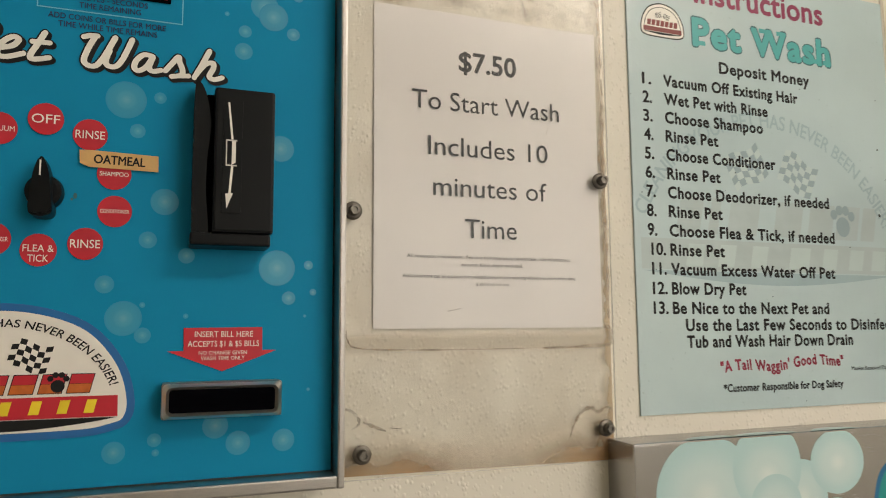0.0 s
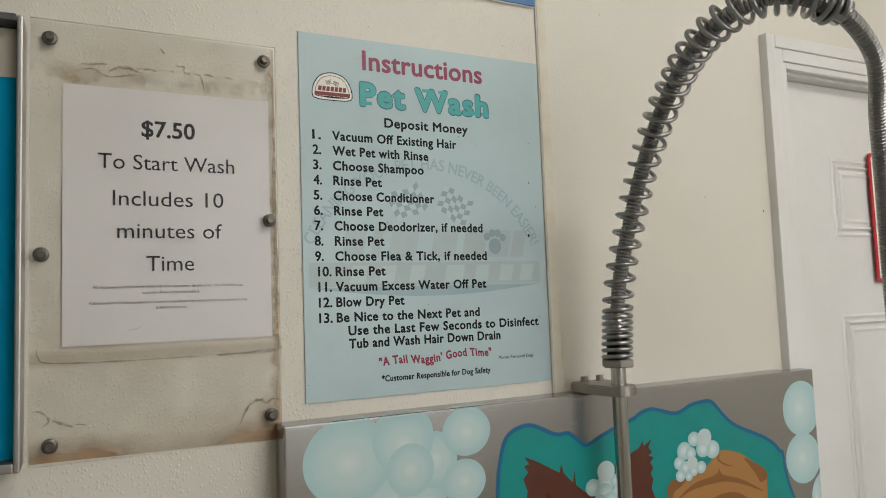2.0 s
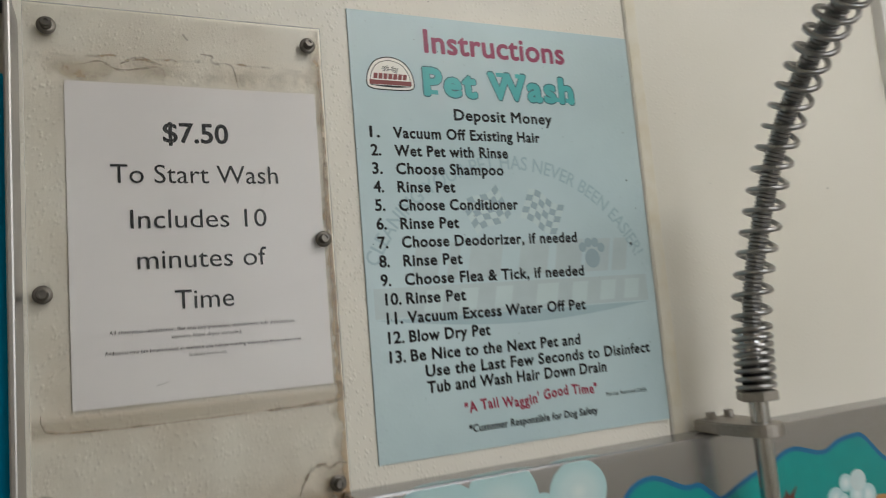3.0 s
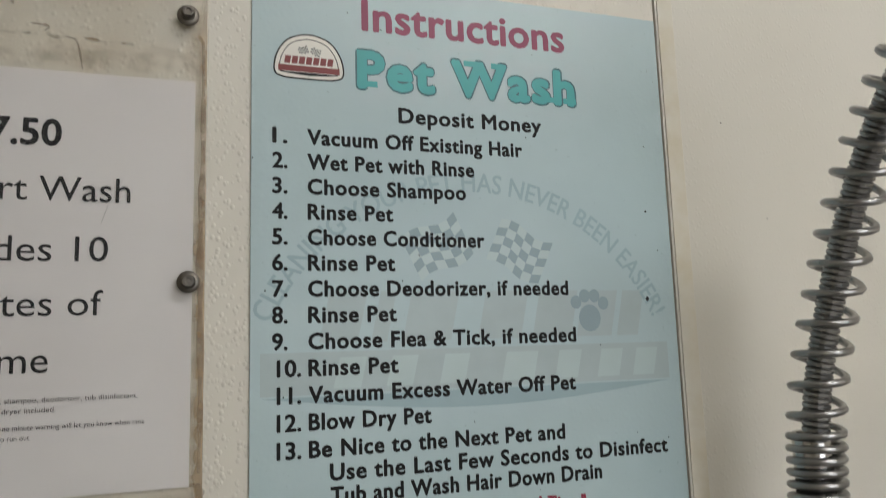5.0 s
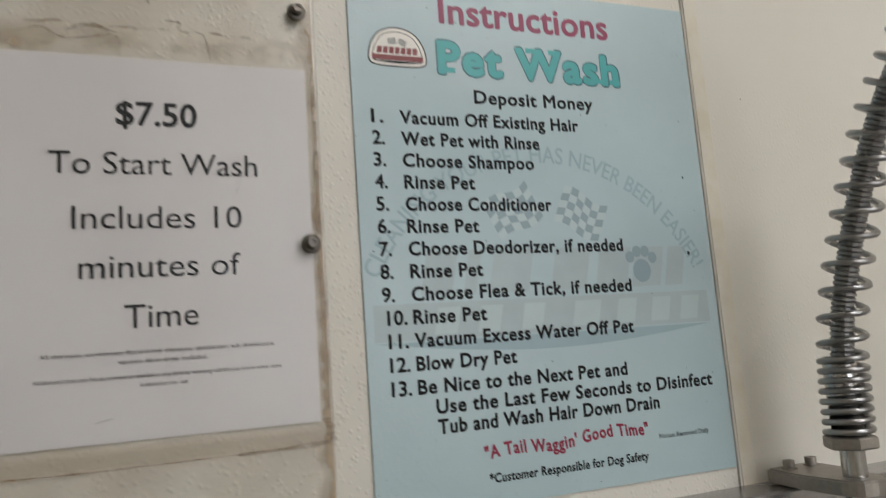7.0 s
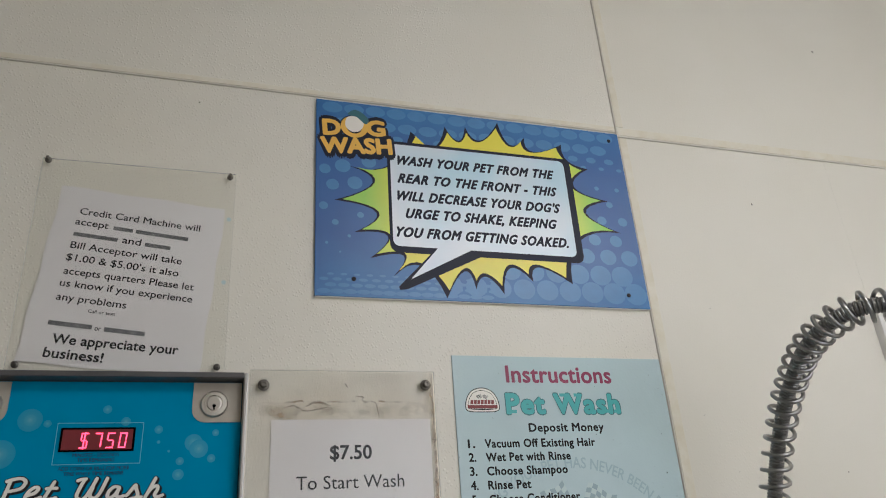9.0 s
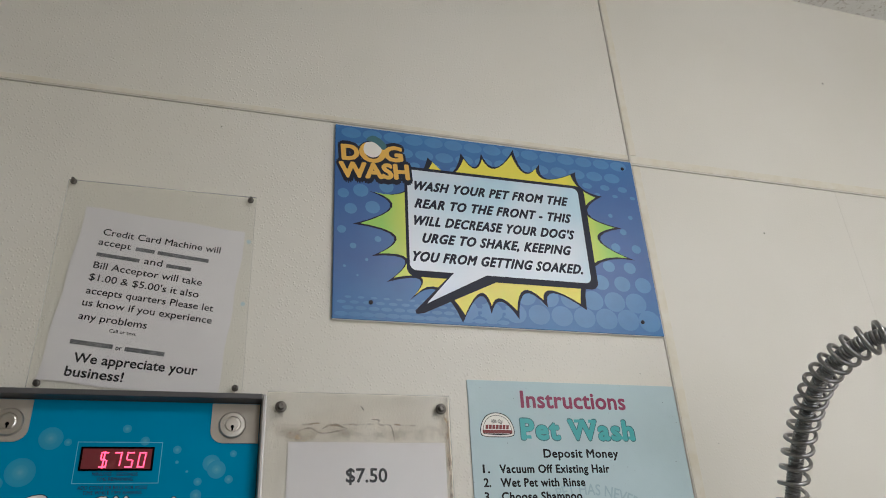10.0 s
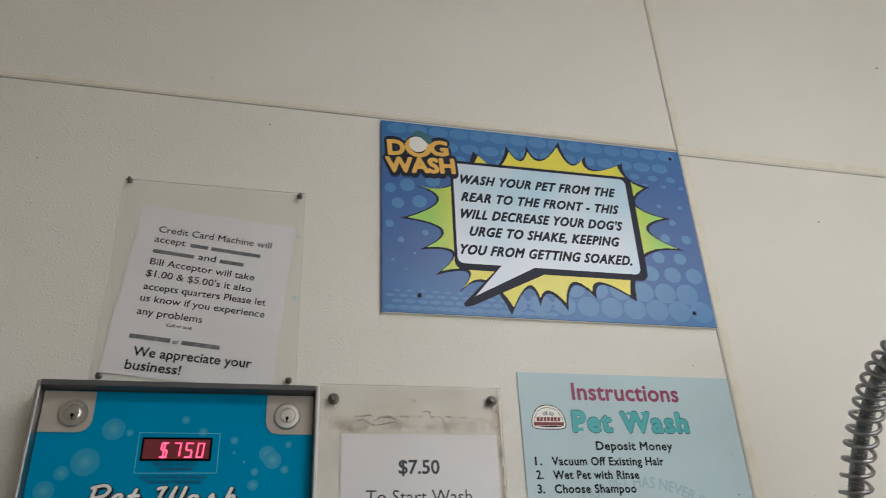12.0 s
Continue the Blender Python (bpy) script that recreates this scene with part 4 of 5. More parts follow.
    part("title_disc", sheet(ring(0.2605, 2.2820, 0.0225, 0.0205, 28), y - 0.00014), M_GOLD, t)
    part("title_eye", sheet(ring(0.2605, 2.2800, 0.0120, 0.0110, 24), y - 0.00016), M_SIGNINK, t)
    part("pale_patch", sheet(flowing([(0.246, 2.282), (0.257, 2.272), (0.270, 2.276), (0.276, 2.291), (0.264, 2.302), (0.249, 2.299)], 5), y - 0.00018), M_WHITE, t)
    part("blue_patch", sheet(flowing([(0.250, 2.305), (0.265, 2.301), (0.279, 2.289), (0.284, 2.299), (0.273, 2.311), (0.260, 2.315)], 5), y - 0.00020), M_TEALDARK, t)
    for x, z in ((0.256, 2.0150), (0.714, 2.0100), (0.7300, 2.3120)):
        part("screw", turned(((0.0034, 0), (0.0034, 0.001), (0.002, 0.0018)), (x, -0.0062, z), n=12), M_GREYINK, t)


wash_sign()


# ---- brush-script title ----
SCRIPT = {
    "P": (((-11.0, 20.2), (-13.8, 9.5), (-16.7, -0.4)), ((-14.5, 19.5), (-8.6, 21.2), (-0.8, 21.8), (3.1, 18.2), (-0.5, 12.7), (-8.6, 10.5), (-12.5, 10.3)),),
    "e": (((6.0, 5.7), (12.9, 7.8), (16.1, 11.7), (13.0, 13.3), (7.7, 9.7), (4.7, 4.2), (6.0, 0.9), (10.9, 1.0), (19.0, 3.8)),),
    "t": (((30.5, 17.9), (26.6, 10.3), (22.9, 3.1), (24.8, 1.0), (33.4, 2.8)), ((23.7, 11.7), (28.5, 11.8), (33.4, 11.9)),),
    "W": (((52.7, 18.3), (56.6, 19.6), (60.7, 19.8)), ((59.4, 19.3), (55.9, 12.1), (53.4, 4.2), (55.5, 1.0), (60.5, 1.2), (65.2, 7.5), (71.4, 20.1)), ((68.3, 11.7), (66.2, 5.2), (67.5, 2.0), (72.2, 1.9), (76.4, 7.3), (81.6, 20.0)),),
    "a": (((94.4, 10.9), (89.2, 11.4), (84.7, 7.5), (83.4, 2.8), (86.0, 0.9), (90.7, 3.9), (94.6, 10.6)), ((94.6, 10.6), (92.5, 3.8), (94.6, 1.5), (99.8, 2.6)),),
    "s": (((102.5, 2.6), (106.6, 7.8), (110.5, 12.6), (111.3, 9.4), (113.4, 4.1), (112.4, 0.9), (106.6, -0.5)), ((112.4, 0.4), (117.3, 0.9)),),
    "h": (((130.4, 18.8), (125.7, 9.1), (121.0, 0.2)), ((123.3, 4.3), (128.0, 9.8), (132.7, 11.1), (133.0, 7.5), (130.6, 2.3), (133.7, 0.4), (139.0, 2.1)),),
}


def script_title(parent, mat, wide, x0, z0, y):
    """Hand-lettered strokes, each a ribbon of even width with round ends."""
    n = 0
    for letter, strokes in SCRIPT.items():
        bm = bmesh.new()
        for st in strokes:
            line = [Vector((x0 + u * 0.00108, z0 + v * 0.00116)) for u, v in flowing(st, 8, closed=False)]
            left, right = [], []
            for i, p in enumerate(line):
                d = (line[min(i + 1, len(line) - 1)] - line[max(i - 1, 0)]).normalized()
                w = wide * (0.43 + 0.07 * abs(d.y))
                left.append(p + Vector((-d.y, d.x)) * w)
                right.append(p - Vector((-d.y, d.x)) * w)
            for i in range(len(line) - 1):
                n += 1
                q = [bm.verts.new((c.x, y - 0.0000004 * n, c.y)) for c in (left[i], right[i], right[i + 1], left[i + 1])]
                bm.faces.new(q)
            for p in (line[0], line[-1]):
                n += 1
                sheet(ring(p.x, p.y, wide * 0.45, n=12), y - 0.0000004 * n, bm=bm)
        part("script_letter", bm, mat, parent)


# ---- the control box ----


def control_box():
    t = thing("wash_control_box", (-0.056, -0.02, 1.418), "bright blue pet wash control box in a metal rim", "control box")
    X0, X1, Z0, Z1 = -0.2236, 0.1112, 1.4178, 1.8610
    FRONT, FACE = -0.0500, -0.0320
    w = 0.0055
    shell = bmesh.new()
    block(X0 + 0.001, X1 - 0.001, -0.0295, -0.0005, Z0 + 0.001, Z1 - 0.001, 0.002, bm=shell)
    part("housing", shell, M_DARKSHELL, t)
    part("rim", block(X1 - w, X1, FRONT, -0.001, Z0, Z1, 0.0016), M_RIM, t, "worn aluminium rim")
    part("rim", block(X0, X0 + w, FRONT, -0.001, Z0, Z1, 0.0016), M_RIM, t, "worn aluminium rim")
    part("rim", block(X0 + w, X1 - w, FRONT, -0.001, Z0 + 0.0003, Z0 + 0.0095, 0.0016), M_RIM, t, "worn aluminium rim")
    part("rim", block(X0 + w, X1 - w, FRONT - 0.004, -0.001, Z1 - 0.0075, Z1 - 0.0003, 0.0016), M_DARKSHELL, t, "dark grey upper rim")
    face = part("face", block(X0 + w + 0.001, X1 - w - 0.001, FACE, -0.0285, Z0 + 0.0105, Z1 - 0.0085, 0.0008), M_BLUE, t, "blue panel printed with bubbles")
    y = FACE - 0.0003
    # printed bubbles: disc, inner disc
    rng = random.Random(11)
    spots = [(-0.0442, 1.6942, 0.0135), (-0.0218, 1.6979, 0.0042), (-0.0359, 1.6723, 0.0052), (0.0352, 1.7404, 0.0066), (0.0502, 1.7777, 0.0105), (0.0628, 1.5771, 0.0132),
             (0.086, 1.5798, 0.0034), (0.0717, 1.5549, 0.0050), (-0.053, 1.5632, 0.0062), (-0.0403, 1.5400, 0.0120), (-0.0277, 1.5283, 0.0055), (0.0640, 1.6676, 0.0100),
             (-0.0164, 1.6224, 0.0095), (0.0378, 1.4519, 0.0085), (0.0696, 1.4521, 0.0080), (-0.0429, 1.4501, 0.0074), (-0.0177, 1.4569, 0.0046), (0.0221, 1.4645, 0.0088),
             (-0.0007, 1.5844, 0.0056), (-0.0266, 1.5948, 0.0060)]
    spots += [(-0.133, 1.8063, 0.0135), (-0.1584, 1.7676, 0.0165), (-0.114, 1.802, 0.0045), (-0.0511, 1.8186, 0.0052), (0.0089, 1.7939, 0.0050), (0.0568, 1.7703, 0.0110),
              (0.0754, 1.7894, 0.0042), (-0.182, 1.755, 0.0085), (0.072, 1.7585, 0.0050), (0.036, 1.756, 0.0048), (0.010, 1.779, 0.0022), (-0.029, 1.804, 0.0055), (0.0225, 1.768, 0.0018)]
    spots += [(rng.uniform(-0.20, -0.125), rng.uniform(1.45, 1.74), rng.uniform(0.004, 0.012)) for _ in range(10)] + [(rng.uniform(-0.06, 0.09), rng.uniform(1.44, 1.56), rng.uniform(0.0012, 0.0028)) for _ in range(9)]
    for k, (x, z, r) in enumerate(spots):
        yk = y + 0.00025 - 0.000008 * k
        part("bubble_print", sheet(ring(x, z, r, n=32), yk), M_FACEBUBBLE, face)
    # lock plates and locks
    for px0, px1, pxs in ((0.0455, X1 - w - 0.0015, 1), (X0 + w + 0.0015, -0.1585, -1)):
        z0, z1, r = 1.8020, Z1 - 0.0095, 0.016
        corner = [(px0, z1), (px0, z0 + r)] + [(px0 + r - r * math.cos(radians(a)), z0 + r - r * math.sin(radians(a))) for a in range(15, 91, 15)] + [(px1, z0), (px1, z1)]
        if pxs < 0:
            corner = [(px0 + px1 - x, z) for x, z in corner]
        plate = part("lock_plate", sheet(corner, y - 0.0012, 0.0012), M_PLATE, t, "beige painted plate")
        lx = 0.0715 if pxs > 0 else -0.1806
        part("lock", turned(((0.0165, 0), (0.0165, 0.002), (0.0150, 0.0038), (0.0105, 0.0040), (0.0100, 0.0026), (0.0085, 0.0026), (0.0085, 0.0046), (0.0075, 0.0050)), (lx, y - 0.0012, 1.8245), n=32), M_LOCK, plate, "round nickel key lock")
        # Keyhole laid flat on the lock, its shaded depth given by near-black.
        key = bmesh.new()
        sheet(ring(lx, 1.8215, 0.0022, n=12), y - 0.0064, bm=key)
        sheet(rect(lx - 0.0009, lx + 0.0009, 1.8165, 1.8225), y - 0.0065, bm=key)
        part("keyhole", key, M_HOLE, plate)
    # display
    disp = part("display", block(-0.0985, -0.0170, y - 0.0012, y, 1.7690, 1.7970, 0.0006), M_HOLE, t, "lit red digit display")
    part("display_window", sheet(rect(-0.0960, -0.0195, 1.7710, 1.7945), y - 0.0015), M_LEDWIN, disp)
    digits = bmesh.new()
    seg = {"5": "afgcd", "7": "abc", "0": "abcdef", "$": "afgcdi"}
    for k, ch in enumerate(("$", "7", "5", "0")):
        cx, cz, hw, hh = -0.0770 + (k if k == 0 else k + 0.12) * 0.0135, 1.7725, 0.0082, 0.0180
        lean = 0.08

        def seg_rect(a, b, c, e, lean=lean, cz=cz):
            sheet([(a + (c - cz) * lean, c), (b + (c - cz) * lean, c), (b + (e - cz) * lean, e), (a + (e - cz) * lean, e)], y - 0.0018, bm=digits)

        th = 0.0015
        for s in seg[ch]:
            if s == "a":
                seg_rect(cx, cx + hw, cz + hh - th, cz + hh)
            if s == "g":
                seg_rect(cx + th, cx + hw - th, cz + hh / 2 - th / 2, cz + hh / 2 + th / 2)
            if s == "d":
                seg_rect(cx, cx + hw, cz, cz + th)
            if s == "b":
                seg_rect(cx + hw - th, cx + hw, cz + hh / 2 + 0.0004, cz + hh - th - 0.0004)
            if s == "c":
                seg_rect(cx + hw - th, cx + hw, cz + th + 0.0004, cz + hh / 2 - 0.0004)
            if s == "f":
                seg_rect(cx, cx + th, cz + hh / 2 + 0.0004, cz + hh - th - 0.0004)
            if s == "e":
                seg_rect(cx, cx + th, cz + th + 0.0004, cz + hh / 2 - 0.0004)
            if s == "i":
                seg_rect(cx + hw / 2 - th / 2, cx + hw / 2 + th / 2, cz - 0.0008, cz + hh + 0.0008)
    part("digits", digits, M_LED, disp, "glowing red digits")
    fr = bmesh.new()
    for a, b, c, e in ((-0.1032, -0.0084, 1.8020, 1.8028), (-0.1032, -0.0084, 1.7544, 1.7552), (-0.1032, -0.1024, 1.7552, 1.8020), (-0.0092, -0.0084, 1.7552, 1.8020)):
        sheet(rect(a, b, c, e), y - 0.0002, bm=fr)
    part("display_outline", fr, M_BUBBLE2, t)
    for body, x, z, wd in (("MINUTES - SECONDS", -0.0800, 1.7602, 0.0500), ("TIME REMAINING", -0.0745, 1.7545, 0.0400), ("ADD COINS OR BILLS FOR MORE", -0.0935, 1.7450, 0.0760), ("TIME WHILE TIME REMAINS", -0.0870, 1.7393, 0.0640)):
        lettering("small_print", body, t, M_NAVY, x - 0.0025, z + 0.0030, y - 0.0003, wd, 0.0040, bold=0.010)
    for k, (mat, wide, dx, dz, dy) in enumerate(((M_INK, 0.0064, 0.0015, -0.0016, 0.0001), (M_INK, 0.0062, 0.0, 0.0, 0.0003), (M_WHITE, 0.0040, 0.0, 0.0, 0.0005))):
        script_title(t, mat, wide, -0.1300 + dx, 1.7152 + dz, y - dy)
    # selector dial stickers
    discs = (("OFF", -0.0941, 1.6748, 0.0062, None), ("RINSE", -0.0665, 1.6662, 0.0056, None), ("SHAMPOO", -0.0503, 1.6395, 0.0030, None), ("CONDITIONER", -0.0490, 1.6133, 0.0026, None),
             ("RINSE", -0.0664, 1.5901, 0.0056, None), ("FLEA &", -0.0944, 1.5850, 0.0046, "TICK"), ("DEODORIZER", -0.1215, 1.5915, 0.0028, None), ("VACUUM", -0.1215, 1.6660, 0.0036, None), ("RINSE", -0.1390, 1.6290, 0.0050, None))
    for body, x, z, cap, second in discs:
        x, z = x + 0.0005, z + 0.0005
        d = part("dial_sticker", sheet(ring(x, z, 0.0110, n=32), y - 0.0006, 0.0004), M_RED, t, "round red sticker")
        wd = min(0.0185, 0.0040 * len(body) * cap / 0.0046 + 0.001)
        lettering("sticker_text", body, d, M_WHITE, x - wd / 2, z - cap / 2 + (0.0 if second is None else 0.0012), y - 0.0010, wd, cap, bold=0.004)
        if second:
            lettering("sticker_text", second, d, M_WHITE, x - 0.0062, z - 0.0078, y - 0.0010, 0.0124, cap, bold=0.004)
    tape = part("tape_label", sheet([(-0.0722, 1.6555), (-0.0650, 1.6558), (-0.0216, 1.6545), (-0.0213, 1.6432), (-0.0660, 1.6440), (-0.0715, 1.6462)], y - 0.0016, 0.0005), M_TAPE, t, "tan paper tape label")
    lettering("label_text", "OATMEAL", tape, M_INK, -0.0630, 1.6468, y - 0.0020, 0.0330, 0.0060, -1.0, bold=0.02)
    # selector knob
    kx, kz = -0.0915, 1.6240
    knob = part("selector_knob", turned(((0.0115, 0), (0.0118, 0.003), (0.0110, 0.010), (0.0085, 0.012), (0.004, 0.0122)), (kx, y - 0.0002, kz), n=28), M_BLACK, t, "black pointer knob", smooth=False)
    bar = flowing([(kx - 0.0005, kz + 0.0215), (kx + 0.0040, kz + 0.0120), (kx + 0.0062, kz - 0.004), (kx + 0.0060, kz - 0.0165), (kx - 0.0060, kz - 0.0165), (kx - 0.0062, kz - 0.004), (kx - 0.0045, kz + 0.0120)], 5)
    pointer = sheet(bar, y - 0.0205, 0.019)
    bmesh.ops.bevel(pointer, geom=[e for e in pointer.edges if all(v.co.y < y - 0.02 for v in e.verts)], offset=0.0016, segments=2, affect="EDGES")
    part("knob_pointer", pointer, M_BLACK, knob)
    part("knob_mark", sheet(rect(kx - 0.0012, kx - 0.0002, kz + 0.0085, kz + 0.0185), y - 0.0212, 0.0006), M_WHITE, knob)
    # coin slot
    coin = part("coin_slot", block(0.0145, 0.0560, FACE - 0.0290, FACE + 0.001, 1.5985, 1.7015, 0.0022), M_BLACK, t, "black plastic coin slot housing")
    side = flowing([(0.0020, 1.5970), (0.0075, 1.5960), (0.0125, 1.5990), (0.0105, 1.6250), (0.0105, 1.6500), (0.0125, 1.6750), (0.0095, 1.6950), (0.0050, 1.7050), (0.0015, 1.7040), (0.0012, 1.6500)], 5)
    part("coin_guard", sheet(side, FACE - 0.0240, 0.0235), M_BLACK, coin)
    # Near-black block in the gap, coloured for the shade between the parts.
    part("shaded_coin_throat", block(0.0095, 0.0155, FACE - 0.0140, FACE + 0.001, 1.5990, 1.7000, 0.0010), M_HOLE, coin)
    part("coin_foot", block(0.0005, 0.0545, FACE - 0.0270, FACE + 0.001, 1.5895, 1.5985, 0.0016), M_BLACK, coin)
    yp = FACE - 0.0293
    part("slot_plate", block(0.0205, 0.0335, yp - 0.0004, yp + 0.0004, 1.6120, 1.6920, 0.0002), M_BLACK, coin, "glossy dark plate")
    part("insert_arrow", sheet([(0.0228, 1.6255), (0.0248, 1.6257), (0.0262, 1.6450), (0.0278, 1.6450), (0.0264, 1.6258), (0.0280, 1.6260), (0.0238, 1.6150)], yp - 0.0008), M_WHITE, coin, "white insert arrow")
    part("insert_line", sheet([(0.0232, 1.6905), (0.0245, 1.6905), (0.0275, 1.6640), (0.0260, 1.6640)], yp - 0.0008), M_WHITE, coin)
    part("insert_mark", sheet([(0.0265, 1.6460), (0.0292, 1.6475), (0.0292, 1.6640), (0.0265, 1.6630)], yp - 0.0008), M_WHITE, coin)
    line = bmesh.new()
    for a, b, c, e in ((0.0225, 0.0300, 1.6628, 1.6638), (0.0225, 0.0300, 1.6450, 1.6460), (0.0225, 0.0233, 1.6460, 1.6628)):
        sheet(rect(a, b, c, e), yp - 0.0010, bm=line)
    part("slot_lines", line, M_LOCK, coin)
    # bill slot
    bz0, bz1, bx0, bx1 = 1.4715, 1.4960, -0.0140, 0.0660
    bill = part("bill_slot", block(bx0, bx1, FACE - 0.0160, FACE + 0.001, bz0, bz1, 0.0020), M_CLAMP, t, "metal framed bill slot")
    bez = bmesh.new()
    pts_o, pts_i = rounded(bx0 + 0.0005, bx1 - 0.0005, bz0 + 0.0005, bz1 - 0.0005, 0.003, 3), rounded(bx0 + 0.0050, bx1 - 0.0050, bz0 + 0.0045, bz1 - 0.0045, 0.0022, 3)
    yo = FACE - 0.0165
    vo, vm, vi = ([bez.verts.new((x, yy, z)) for x, z in pts] for pts, yy in ((pts_o, yo), (offset_outline(pts_i, 0.002), yo - 0.003), (pts_i, yo)))
    for a, b in ((vo, vm), (vm, vi)):
        for k in range(len(a)):
            bez.faces.new((a[k], a[(k + 1) % len(a)], b[(k + 1) % len(a)], b[k]))
    bmesh.ops.recalc_face_normals(bez, faces=bez.faces[:])
    part("bezel", bez, M_BEZEL, bill, "polished metal bezel")
    # Flat near-black sheet instead of a recess, coloured like its shaded inside.
    part("shaded_slot_mouth", sheet(rounded(bx0 + 0.0045, bx1 - 0.0045, bz0 + 0.0040, bz1 - 0.0040, 0.0022, 3), FACE - 0.0163), M_HOLE, bill)
    arrow = part("arrow_sticker", sheet([(-0.0010, 1.5332), (0.0530, 1.5336), (0.0532, 1.5172), (0.0634, 1.5170), (0.0255, 1.5025), (-0.0115, 1.5170), (-0.0006, 1.5172)], y - 0.0006, 0.0004), M_RED, t, "red arrow sticker")
    for body, x, z, wd, cap in (("INSERT BILL HERE", 0.0065, 1.5268, 0.0400, 0.0040), ("ACCEPTS $1 & $5 BILLS", 0.0020, 1.5200, 0.0490, 0.0040), ("NO CHANGE GIVEN", 0.0095, 1.5143, 0.0330, 0.0027), ("WASH TIME ONLY", 0.0110, 1.5105, 0.0300, 0.0027)):
        lettering("sticker_text", body, arrow, M_WHITE, x, z, y - 0.0010, wd, cap, bold=0.002)
    # badge
    cxb = -0.1120
    out = badge(cxb - 0.0830, cxb + 0.0830, 1.4615, 1.5500)
    bad = part("club_badge", sheet(out, y - 0.0006, 0.0004), M_BADGEBLUE, t, "dome-shaped white badge with a blue rim")
    part("badge_field", sheet(offset_outline(out, -0.0050), y - 0.0010), M_WHITE, bad)
    lettering("slogan", "CLEANING YOUR PET HAS NEVER BEEN EASIER!", bad, M_INK, 0, 0, y - 0.0014, 0.1540, 0.0054, bold=0.01,
              bend=lambda u, v: (cxb + (0.0625 + v) * 1.10 * np.cos(radians(162) - u / 0.0615), 1.4765 + (0.0625 + v) * 0.93 * np.sin(radians(162) - u / 0.0615)))
    part("badge_bar", sheet([(cxb - 0.070, 1.4752), (cxb + 0.0708, 1.4745), (cxb + 0.0704, 1.4885), (cxb - 0.070, 1.4888)], y - 0.0014), M_RED, bad)
    cres = [(cxb - 0.070, 1.4748), (cxb + 0.0708, 1.4741)] + [(cxb + 0.0708 - 0.141 * k / 12, 1.4735 - 0.0062 * math.sin(math.pi * k / 12)) for k in range(1, 12)]
    part("badge_shadow", sheet(cres, y - 0.0014), M_INK, bad)
    for k in range(7):
        bx = cxb - 0.062 + k * 0.0168
        wdt = 0.0145 if k != 1 else 0.007
        part("badge_block", sheet([(bx, 1.4905), (bx + wdt, 1.4905), (bx + wdt + 0.003, 1.5035), (bx + 0.003, 1.5035)], y - 0.0014), M_INK, bad)
        part("badge_block", sheet([(bx + 0.0006, 1.4910), (bx + wdt - 0.0004, 1.4910), (bx + wdt + 0.0010, 1.4968), (bx + 0.0020, 1.4968)], y - 0.0017), M_ORANGE, bad)
        part("badge_block", sheet([(bx + 0.0020, 1.4970), (bx + wdt + 0.0010, 1.4970), (bx + wdt + 0.0024, 1.5030), (bx + 0.0034, 1.5030)], y - 0.0017), M_RED, bad)
    for bx in (-0.060, -0.042, -0.024, 0.0, 0.0175, 0.034, 0.050):
        part("badge_letter_block", sheet([(cxb + bx, 1.4775), (cxb + bx + 0.006, 1.4775), (cxb + bx + 0.008, 1.4862), (cxb + bx + 0.002, 1.4862)], y - 0.0017), M_YELLOW, bad)
    for lean, fx, fz in ((-14, cxb + 0.003, 1.5095), (16, cxb - 0.028, 1.5055)):
        for dark, mat in ((0, M_INK), (1, M_WHITE)):
            part("badge_flag", flag(bmesh.new(), fx, fz, 0.0240, lean, y - 0.0014, dark), mat, bad)
    paw = bmesh.new()
    for px, pz, pr in ((0.034, 1.4955, 0.0042), (0.0295, 1.5005, 0.0019), (0.0325, 1.5028, 0.0019), (0.0362, 1.5028, 0.0019), (0.0390, 1.5003, 0.0019)):
        sheet(ring(cxb + px, pz, pr, n=14), y - 0.0020, bm=paw)
    part("badge_paw", paw, M_INK, bad)
    chip = bmesh.new()
    for x, z, a, b in ((-0.0735, 1.6235, 0.0012, 0.0022), (-0.0755, 1.6210, 0.0008, 0.0010)):
        sheet(ring(x, z, a, b, 8), y - 0.0003, bm=chip)
    part("worn_spot", chip, M_TEALDARK, face)


control_box()


# ---- the splash panel and its decals ----


